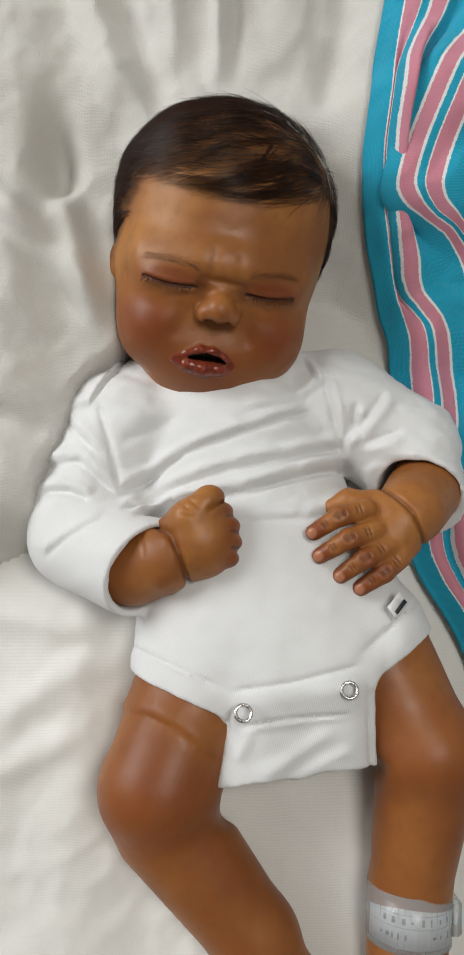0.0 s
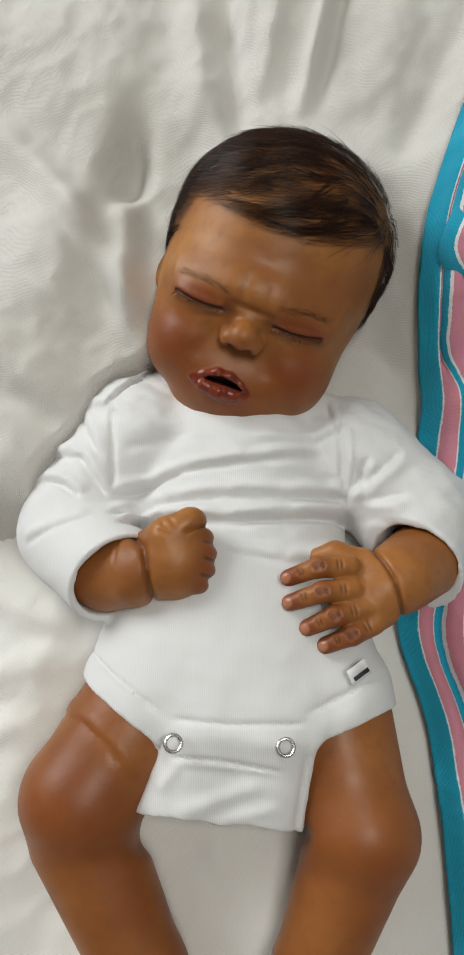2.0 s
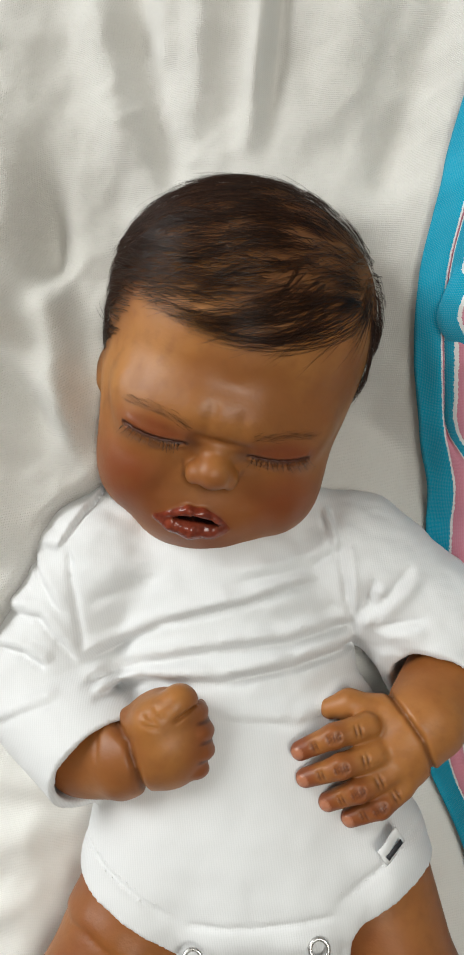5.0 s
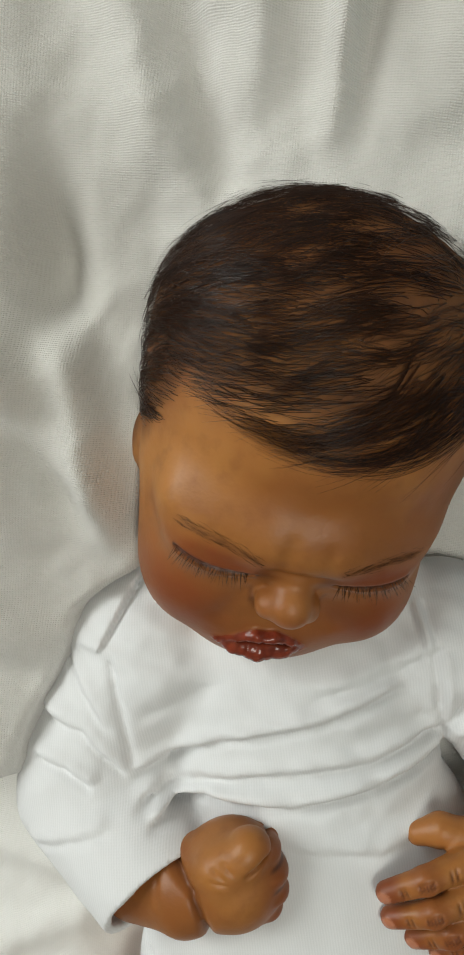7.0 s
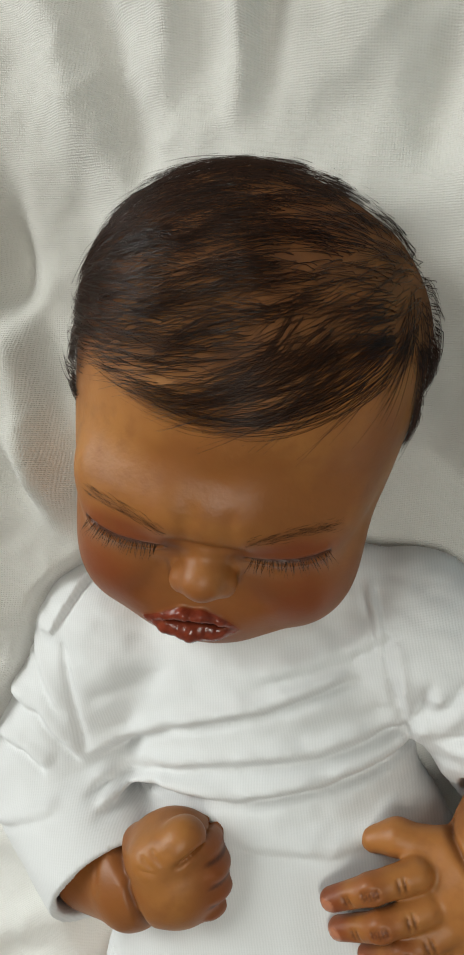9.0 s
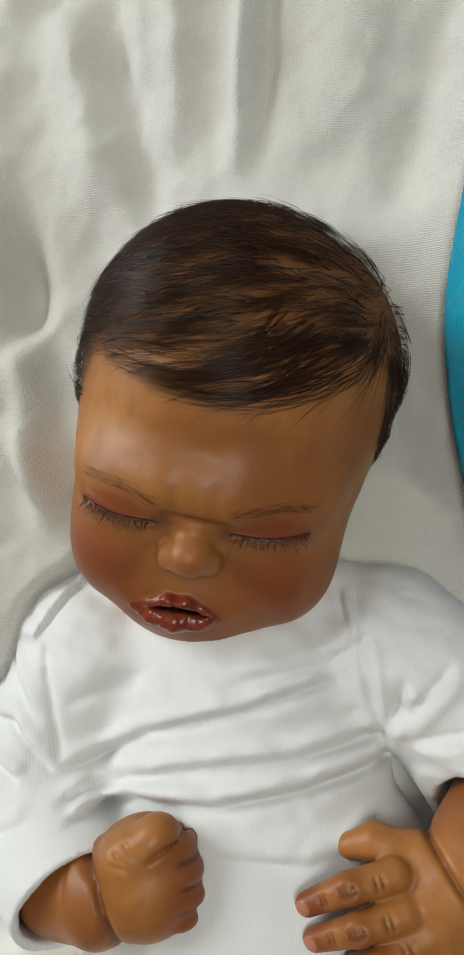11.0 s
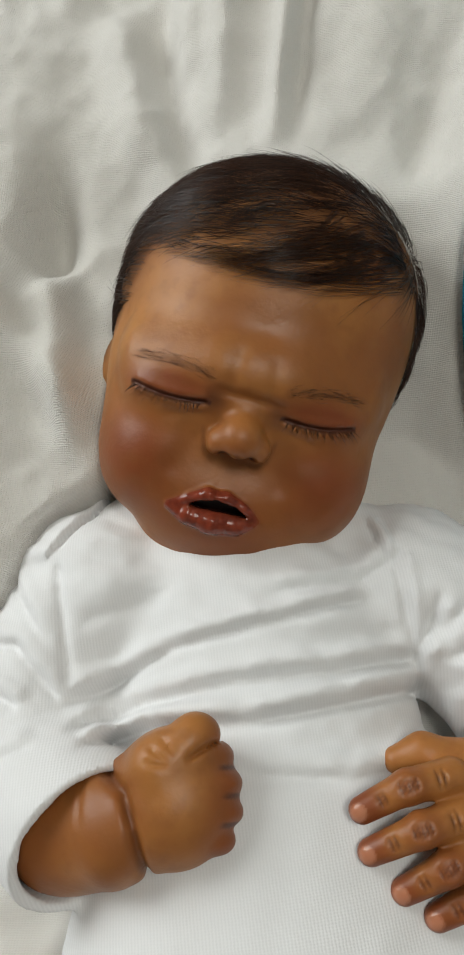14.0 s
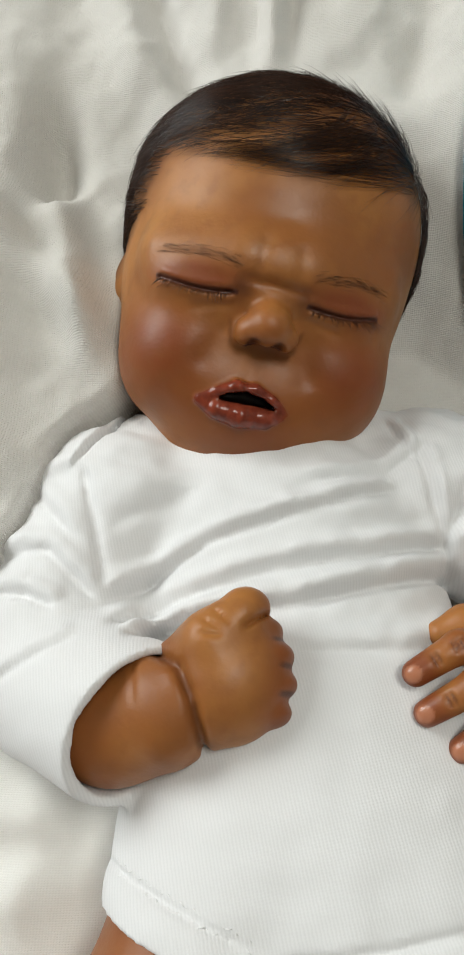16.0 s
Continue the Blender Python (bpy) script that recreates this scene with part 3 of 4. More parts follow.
def hairline(x):
    return 44 - 0.0015 * x**2 + 6 * step(x, 14, 40) - 30 * step(-x, 43, 55) - 18 * step(-x, 51, 59) - 48 * step(x, 57, 64)


def head_paint(p):
    """Painted tints by place on the head, with some shade painted in."""
    x, y, z = p.T
    face = z > 30
    lip = np.zeros(len(p))
    for line in (UPPER_LIP, LOWER_LIP):
        for a, b in zip(line, line[1:]):
            d, t = sdist(p, a[:3], b[:3])
            lip = np.maximum(lip, step(a[3] + (b[3] - a[3]) * t + 1.25 - d, 0, 0.8))
    flat = p * (1, 1, 0)
    slit = np.min([sdist(flat, (*a, 0), (*b, 0))[0] for a, b in zip(MOUTH, MOUTH[1:])], 0)
    # painted shade, only deep inside the parted lips
    mouth_shade = step(-slit, -2.9, -2.0) * (1 - step(z, 47.5, 50.0)) * (z > 30)
    blush_shade = 0.75 * np.exp(-(((np.abs(x + 1) - 33) / 17) ** 2) - ((y + 25) / 18) ** 2) + 0.45 * np.exp(-((x / 20) ** 2) - ((y + 50) / 14) ** 2)
    # the lid term paints the socket shade under the brows
    blush_shade = blush_shade + 0.30 * step(-y, 6, 26) + 1.15 * np.exp(-(((np.abs(x + 1) - 26) / 16) ** 2) - ((y + 2.5) / 5) ** 2) + 0.4 * np.exp(-(((x + 1.5) / 10) ** 2) - ((y + 17) / 7) ** 2)
    crease = np.zeros(len(p))
    for s in (-1, 1):
        t = np.clip((s * (x + 1) - 13) / 26, 0, 1)
        crease = np.maximum(crease, 0.95 * step(-np.abs(y + 6.0 + 1.5 * np.sin(math.pi * t) - 1.4 * t), -1.5, -0.4) * (s * (x + 1) > 12) * (s * (x + 1) < 40) * face)
    # nostrils: shade of the holes put into the colour
    crease = np.maximum(crease, 0.95 * step(-np.hypot(np.abs(x + 0.6) - 4.3, y + 22.3), -2.6, -1.5) * (z > 48) * (z < 60))
    crease = np.maximum(crease, 0.75 * lip * lip_cracks(x, y))
    # shade painted at the inner eye corners, then beside the nose wings
    crease = np.maximum(crease, 0.55 * np.exp(-(((np.abs(x + 1) - 11) / 4) ** 2) - ((y + 4.5) / 3.5) ** 2) * face)
    crease = np.maximum(crease, 0.35 * step(-np.abs(np.abs(x + 0.6) - 12.2 - 0.2 * (y + 18)), -1.2, -0.3) * step(y, -24, -22) * (1 - step(y, -16, -13)) * face)
    t = np.clip((np.abs(x + 0.6) - 12) / 31, 0, 1)
    brow = 0.34 * step(-np.abs(y - 3.2 - 2.2 * np.sin(math.pi * t * 0.8) + 0.6 * t), -2.2, -0.4) * face * step(np.abs(x + 1), 10, 15) * (1 - step(np.abs(x + 1), 36, 44))
    scalp = step(y - hairline(x), -2, 14)
    scalp = np.maximum(scalp, step(-z, 8, 22) * step(y, -36, -22))
    return {"lip": lip, "mouth_shade": mouth_shade, "blush_shade": np.clip(blush_shade, 0, 1) * step(z, 0, 30), "crease": crease, "scalp": np.maximum(scalp, brow), "nail": 0 * x}


FINGERS = (((80, 69.5, 82), (66, 65, 88), (53.0, 57.0, 86)), ((84, 58.5, 83), (70, 53.5, 89.5), (56.3, 45.8, 84)), ((90, 50.5, 81), (78, 44, 86.5), (66.8, 36.2, 80.5)), ((97, 45, 77.5), (88, 37.5, 82.5), (77, 30.2, 78)))


def finger_wrinkles():
    """Short lines across the finger joints: ends and depth."""
    out = []
    for a, b, e in FINGERS:
        a, b, e = (np.array(v[:2], float) for v in (a, b, e))
        for at, way, offs, half in ((b, e - a, (-2.4, -1.1, 0.2, 1.4, 2.6), 2.6), (b * 0.42 + e * 0.58, e - b, (-0.9, 0.7), 2.3), (a * 0.7 + b * 0.3, b - a, (-1.0, 1.0), 3.0)):
            d = way / np.linalg.norm(way)
            side = np.array([-d[1], d[0]])
            for i, o in enumerate(offs):
                m = at + d * o
                h = half * (1 - 0.12 * abs(i - (len(offs) - 1) / 2))
                out.append((tuple(m - side * h), tuple(m + side * h), 0.9))
    return out


WRINKLES = finger_wrinkles()


def limb_clay():
    """Forearms, fists, fingers, legs and feet, in millimetres of the world. Returns pieces and their paint."""
    out = []
    # closed fist
    c = Clay((-80, 15, 30), (36, 98, 118), 0.9)
    c.limb((-46, 43, 66), (-40, 41, 69), 17.0, 18.0, 4)
    c.limb((-40, 41, 69), (-24, 46, 76), 18.0, 18.2, 6)
    c.ball((-4, 57, 79), (20, 21, 18), 5)
    c.ball((-14, 51, 78), (14, 16, 15), 5)
    for i, (x, y, z) in enumerate(((6, 70, 80), (9.5, 62.5, 81), (10.5, 54.5, 80), (9, 46.5, 78))):
        c.ball((x + 0.2, y, z), (7, 4.9, 9.5), 1.0)
        c.ball((x + 0.9, y, z - 11), (6.6, 4.9, 7), 1.0)
    c.limb((-9, 66, 90), (0, 73, 90), 8, 7, 5)
    c.ball((1.5, 75.5, 88), (7.5, 6.5, 7.5), 1.6)
    for a, b, w, depth in (((-33, 66), (-18, 57), 2.0, 3.0), ((-18, 58), (-13, 48), 1.8, 2.8), ((-13, 48), (-9, 34), 1.8, 2.8), ((-32, 57), (-30, 45), 1.0, 0.7), ((-11, 70), (-6, 67), 0.6, 0.9), ((-8, 73), (-3, 69), 0.6, 0.9), ((-12, 66), (-5, 65), 0.6, 0.8), ((1, 68), (8, 74), 0.8, 2.2)):
        c.swell(lambda x, y, z, a=a, b=b, w=w, depth=depth: -ridge(x, y, a, b, w, depth) * step(z, 58, 68), (-45, 25, 50), (20, 85, 118))
    v, q = c.skin()
    out.append((relax(v, q, 1, 0.35), q, "fist"))
    # open hand
    c = Clay((42, 15, 24), (150, 108, 106), 0.7)
    c.limb((120, 87, 46), (107, 72, 66), 20.5, 18.5, 4)
    c.ball((95, 59, 73), (16, 17.5, 12.5), 7)
    c.ball((100, 66, 71), (15, 14.5, 14), 5)
    c.limb((88, 74, 72), (73, 75, 72), 7.6, 6.0, 5)
    c.limb((73, 76, 72), (65, 72.5, 71), 6.0, 4.6, 3)
    for a, b, e in FINGERS:
        c.limb(a, b, 5.5, 5.0, 3)
        c.limb(b, e, 5.0, 4.1, 1.5)
    for a, b, depth in WRINKLES:
        c.swell(lambda x, y, z, a=a, b=b, depth=depth: -ridge(x, y, a, b, 0.55, depth) * step(z, 70, 78), (44, 20, 60), (115, 85, 106))
    for a, b in (((88, 84), (96, 75)), ((96, 75), (103, 67)), ((103, 67), (111, 51))):
        c.swell(lambda x, y, z, a=a, b=b: -ridge(x, y, a, b, 1.3, 2.0) * step(z, 55, 64), (80, 40, 50), (125, 95, 106))
    v, q = c.skin()
    out.append((relax(v, q, 1, 0.25), q, "open"))
    # legs
    c = Clay((-70, -235, -8), (160, 40, 110), 1.5)
    c.limb((4, 5, 44), (-22, -62, 58), 36, 29, 8)
    c.ball((-25, -70, 60), (28, 26, 27), 10)
    c.limb((-20, -84, 52), (24, -140, 42), 27, 21, 5)
    c.limb((24, -140, 42), (40, -168, 36), 20, 18, 8)
    c.limb((40, -168, 40), (50, -205, 30), 18, 14, 8)
    for a, b in (((-46, -32), (-28, -31)), ((-28, -31), (-12, -38)), ((-12, -38), (4, -52))):
        c.swell(lambda x, y, z, a=a, b=b: (ridge(x, y, (a[0], a[1] + 5), (b[0], b[1] + 5), 5, 1.2) - ridge(x, y, a, b, 1.3, 1.4)) * step(z, 45, 60), (-70, -80, 30), (30, 0, 110))
    c.line([(-4, -76, 70), (-2, -80, 60)], 2.0, 4)
    c.limb((84, 6, 42), (109, -48, 52), 32, 27, 8)
    c.ball((113, -52, 54), (26, 24, 25), 10)
    c.limb((111, -66, 48), (103, -120, 38), 25, 20, 5)
    c.limb((103, -120, 38), (101, -150, 34), 19.5, 19, 6)
    c.limb((101, -150, 36), (98, -188, 30), 18, 14, 8)
    for a, b in (((82, -58, 20), (84, -57, 74)), ((12, -82, 20), (9, -80, 78))):
        c.limb(a, b, 4.5, 3.0, 6, cut=True)
    v, q = c.skin()
    out.append((relax(v, q, 2, 0.4), q, "legs"))
    return out


def strands(rng, roots, normals, heading, length, radius, lift, points=7, curl=0.0, drop=0.6, keep_out=None, locks=0, gather=0.0):
    """Tapered hairs that start at the roots, run along heading and hug the surface given by drop; they gather into locks towards their tips."""
    n = len(roots)
    d = heading / np.linalg.norm(heading, axis=1)[:, None]
    p, spine = roots.copy(), []
    stepsize = (length / (points - 1))[:, None]
    wob = rng.normal(0, 1, (n, 3)) * curl
    for i in range(points):
        spine.append(p.copy())
        nrm = normals(p)
        d = d - nrm * (d * nrm).sum(1)[:, None] * drop + nrm * lift * (1.0 if i < 2 else -0.15) + wob * 0.35 + rng.normal(0, 1, (n, 3)) * curl * 0.25
        d /= np.linalg.norm(d, axis=1)[:, None]
        p = p + d * stepsize
        if keep_out:
            p = keep_out(p)
    spine = np.array(spine)
    if locks:
        lead = rng.choice(n, locks, replace=False)
        mine = lead[np.argmin(((roots[:, None] - roots[None, lead]) ** 2).sum(2), 1)]
        pull = gather * rng.uniform(0.35, 1.0, n)[None, :, None] * np.linspace(0, 1, points)[:, None, None] ** 0.8
        spine = spine + (spine[:, mine] - spine) * pull
    return tubes(rng, spine, normals, radius)


def tubes(rng, spine, normals, radius):
    """Three-sided tapered tubes along rows of points."""
    points, n = spine.shape[:2]
    verts = np.zeros((n, points, 3, 3))
    for i in range(points):
        t = spine[min(i + 1, points - 1)] - spine[max(i - 1, 0)]
        t /= np.linalg.norm(t, axis=1)[:, None] + 1e-9
        nrm = normals(spine[i])
        side = np.cross(t, nrm)
        side /= np.linalg.norm(side, axis=1)[:, None] + 1e-9
        up = np.cross(side, t)
        r = (radius * (1 - 0.85 * (i / (points - 1)) ** 1.5))[:, None]
        for k in range(3):
            a = math.tau * k / 3
            verts[:, i, k] = spine[i] + r * (math.cos(a) * up + math.sin(a) * side)
    base = (np.arange(n) * points * 3)[:, None]
    faces = []
    for i in range(points - 1):
        for k in range(3):
            j = (k + 1) % 3
            faces.append(base + np.array([[i * 3 + k, i * 3 + j, i * 3 + 3 + j, i * 3 + 3 + k]]))
    return verts.reshape(-1, 3), np.concatenate(faces), np.repeat(rng.uniform(0, 1, n), points * 3)


def skull_out(p, margin=0.5):
    """Pushes points out to just above the skull."""
    for centre, radii in SKULLS:
        q = np.linalg.norm((p - centre) / radii, axis=1)[:, None]
        least = 1 + (0.9 + margin) / np.mean(radii)
        p = np.where(q < least, np.array(centre) + (p - centre) * least / np.maximum(q, 1e-6), p)
    return p


def skull_normal(p):
    g = (p - np.array([4.5, 33, -16.0])) / np.array([61, 60, 62.0]) ** 2
    return g / np.linalg.norm(g, axis=1)[:, None]


def head_hair():
    rng = np.random.RandomState(6)
    n = 52000
    g = rng.normal(0, 1, (n, 3))
    g /= np.linalg.norm(g, axis=1)[:, None]
    p = skull_out(np.array([4.5, 33, -16.0]) + g * 48, 0.0)
    x, y, z = p.T
    front = y - hairline(x)
    keep = ((front > 1 + rng.normal(0, 1.3, n)) & (z > -14)) | ((z <= -14) & (y > -30))
    # rooted in uneven clumps
    thick = waves(x + 0.7 * z, y - 0.7 * z, 31, 20, 2)
    thin = step(x, 0, 34) * (1 - step(x, 50, 58)) * step(y, 52, 66) * step(z, -34, -10)
    keep &= rng.uniform(0, 1, n) < (0.5 + 0.55 * thick) * (1 - 0.5 * thin) * (1 - 0.5 * (front < 7)) + 0.5 * step(-z, 20, 45)
    p = p[keep][:16500]
    x, y, z = p.T
    front = y - hairline(x)
    away = p - np.array([24, 84, -36.0])
    side = (step(np.abs(x - 4), 46, 60) * step(-z, -30, 0))[:, None]
    sweep = np.stack([-np.ones_like(x), 0.10 - 0.42 * step(x, -25, 30), 0.15 - 0.5 * step(-x, 5, 45)], 1) * 40
    head = sweep * (1 - side) + away * 0.12 + side * np.array([-4, -20.0, -24.0])
    lock = np.stack([waves(x, y + z, k, 13, 2) for k in (41, 42, 43)], 1)
    head += lock * 11 + rng.normal(0, 3, head.shape)
    fringe = step(x, -8, 10) * (1 - step(front, 6, 14)) * (1 - side[:, 0])
    length = rng.uniform(13, 30, len(p)) * (1 - 0.5 * side[:, 0]) * (1 + 0.35 * fringe)
    length *= 1 - 0.65 * step(-x, 22, 42) * (1 - step(front, 2, 12))
    body = 0.3 + (1.5 * rng.uniform(0, 1, len(p)) * step(x, 36, 56) * step(-z, -10, 10) + 1.5 * rng.uniform(0, 1, len(p)) ** 2)[:, None]
    return strands(rng, p, skull_normal, head, length, rng.uniform(0.08, 0.16, len(p)), 0.06, 9, 0.13, 0.75, lambda q: skull_out(q, body), 1500, 0.6)


def skull_front(x, y):
    """How far the skull stands out at a place of the brow."""
    z = np.full(np.shape(x), -40.0)
    for (cx, cy, cz), (rx, ry, rz) in SKULLS:
        z = np.maximum(z, cz + rz * np.sqrt(np.clip(1 - ((x - cx) / rx) ** 2 - ((y - cy) / ry) ** 2, 0.001, 1)))
    return z


def fringe_hair():
    """Long thin locks that arc over the forehead from the parting side, tips turned up."""
    rng = np.random.RandomState(12)
    u = np.linspace(0, 1, 12)[:, None]
    spines = []
    for k in range(24):
        f = rng.uniform(0, 1)
        start = np.array([56 - 30 * rng.uniform(0, 1) ** 1.3 - 14 * f, 52 + 16 * f + rng.normal(0, 2)])
        mid = np.array([20 - 22 * f + rng.normal(0, 4), 33 + 11 * f + rng.normal(0, 1.5)])
        tip = np.array([-14 - 30 * f + rng.normal(0, 5), 41 + 3.0 * f - 5 * step(f, 0.6, 1.0) + rng.normal(0, 1.8)])
        n = rng.randint(3, 11)
        spread = rng.normal(0, 1, (1, n))
        width = 2.6 * (1 - 0.75 * np.sin(math.pi * np.clip(u, 0, 0.75)))
        xs = (1 - u) ** 2 * start[0] + 2 * u * (1 - u) * mid[0] + u**2 * tip[0] + rng.normal(0, 1.5, (1, n)) * u
        ys = (1 - u) ** 2 * start[1] + 2 * u * (1 - u) * mid[1] + u**2 * tip[1] + spread * width + 0.4 * np.sin(u * 9 + spread)
        spines.append(np.stack([xs, ys, skull_front(xs, ys) + 1.0 + 0.3 * np.abs(spread)], -1))
    spine = np.concatenate(spines, 1)
    return tubes(rng, spine, skull_normal, rng.uniform(0.07, 0.11, spine.shape[1]))


def face_hair(surface):
    """Brows and lashes, laid on the skin."""
    front = surface[surface[:, 2] > 25]

    def lay(p, lift=0.12):
        d = (p[:, None, 0] - front[None, :, 0]) ** 2 + (p[:, None, 1] - front[None, :, 1]) ** 2
        near = np.argsort(d, 1)[:, :3]
        p = p.copy()
        p[:, 2] = front[near, 2].mean(1) + lift
        return p

    rng = np.random.RandomState(9)
    sets = []
    for s in (-1, 1):
        t = rng.uniform(0, 0.88, 150)
        root = np.stack([s * (12 + 31 * t) - 0.6, 2.8 + 2.2 * np.sin(math.pi * t * 0.8) + 0.6 * t + rng.normal(0, 1.15, 150), 57.2 - 14 * t**2.0], 1)
        head = np.stack([s * np.ones(150), 0.35 - 0.5 * t, -0.45 * t], 1) + rng.normal(0, 0.06, (150, 3))
        sets.append((root, head, rng.uniform(2.6, 4.0, 150), np.full(150, 0.036), 0.02))
        t = np.linspace(0.08, 1.0, 60) + rng.normal(0, 0.008, 60)
        root = lid(s, t) + (0, -0.6, -0.3)
        head = np.stack([s * (t - 0.35) * 0.9, -0.62 + 0 * t, 0.95 - 0.3 * t], 1) + rng.normal(0, 0.2, (60, 3))
        sets.append((root, head, rng.uniform(3.4, 6.0, 60), np.full(60, 0.11), 0.0))
    verts, faces, shade, base = [], [], [], 0
    flat = lambda p: np.tile((0.0, 0.0, 1.0), (len(p), 1))
    for root, head, length, radius, lift in sets:
        v, f, sh = strands(rng, lay(root), flat, head, length, radius, lift, 5, 0.05, 0.15 if lift else 0.05, lay if lift else None)
        verts.append(v), faces.append(f + base), shade.append(sh)
        base += len(v)
    return np.concatenate(verts), np.concatenate(faces), np.concatenate(shade)


def wrist_dark(v, line):
    """Darkening along a skin fold that follows a line in plan."""
    flat = v * (1, 1, 0)
    dist = np.min([sdist(flat, (*a, 0), (*b, 0))[0] for a, b in zip(line, line[1:])], 0)
    return 0.5 * step(-dist, -1.8, -0.3) * (v[:, 2] > 60)


def finger_gap_shade(v):
    """Shade painted into the gaps between the curled fingers of the fist."""
    x, y, z = v.T
    out = 0
    for gx, gy in ((8, 66.3), (10, 58.5), (10, 50.5)):
        out = np.maximum(out, step(-np.abs(y - gy - 0.15 * (x - gx)), -1.1, -0.3) * step(x, gx + 0.5, gx + 3.5))
    return out


def doll():
    verts, faces, slots, paint, base = [], [], [], {k: [] for k in ("lip", "mouth_shade", "blush_shade", "crease", "scalp", "nail", "shade")}, 0

    def add(v, f, slot, tint):
        nonlocal base
        verts.append(v), faces.append(f + base), slots.append(np.full(len(f), slot))
        for k in paint:
            paint[k].append(np.broadcast_to(tint.get(k, 0.0), len(v)))
        base += len(v)

    v, q = head_clay()
    skin = v
    add(head_to_world(v), q, 0, head_paint(v))
    for v, q, kind in limb_clay():
        tint = {}
        if kind == "open":
            nail, red, dark = np.zeros(len(v)), np.zeros(len(v)), np.zeros(len(v))
            for a, b, e in FINGERS:
                b, e = np.array(b, float), np.array(e, float)
                d = (e - b) / np.linalg.norm(e - b)
                m = e + d * 1.6 + (0, 0, 3.2)
                nail = np.maximum(nail, step(-np.linalg.norm((v - m) / (1.0, 1.0, 1.3), axis=1), -2.9, -2.3))
                red = np.maximum(red, step(-np.linalg.norm(v - e, axis=1), -12, -4) * 0.8 + step(-np.linalg.norm(v - b, axis=1), -9, -4) * 0.5)
            flat = v * (1, 1, 0)
            for a, b, depth in WRINKLES:
                dist, t = sdist(flat, (*a, 0), (*b, 0))
                dark = np.maximum(dark, 0.62 * step(-dist, -0.75, -0.15) * (v[:, 2] > 74) * np.sin(math.pi * np.clip(t, 0.08, 0.92)))
            tint = {"nail": nail, "blush_shade": np.clip(red + 0.25, 0, 1), "crease": np.maximum(dark, wrist_dark(v, ((88, 84), (96, 75), (103, 67), (111, 51))))}
        if kind == "fist":
            tint = {"blush_shade": 0.12 + 0.7 * step(v[:, 0], 2, 14) + 0.4 * step(-v[:, 0], 28, 44), "crease": np.maximum(wrist_dark(v, ((-32, 65), (-18, 57), (-13, 48), (-10, 36))), 0.8 * finger_gap_shade(v))}
        if kind == "legs":
            # reddish legs and knees, their shading put into the colour
            tint = {"blush_shade": 0.45 + 0.45 * np.exp(-((np.linalg.norm(v - (-28, -72, 82), axis=1) / 24) ** 2)) + 0.35 * np.exp(-((np.linalg.norm(v - (114, -54, 78), axis=1) / 24) ** 2))}
        if kind == "fist":
            v = v + np.array([0, -2.2, 5.0]) * step(v[:, 0], -42, -14)[:, None]
        add(v, q, 0, tint)
    for v, f, shade in (head_hair(), fringe_hair(), face_hair(skin)):
        add(head_to_world(v), f, 1, {"shade": shade})
    ob = mesh_object("doll", np.concatenate(verts) / 1000, np.concatenate(faces), [SKIN, HAIR], attrs={k: np.concatenate(a) for k, a in paint.items()}, slots=np.concatenate(slots))
    return tagged(ob, "lifelike sleeping baby doll of brown painted vinyl with dark hair", "doll")


doll()


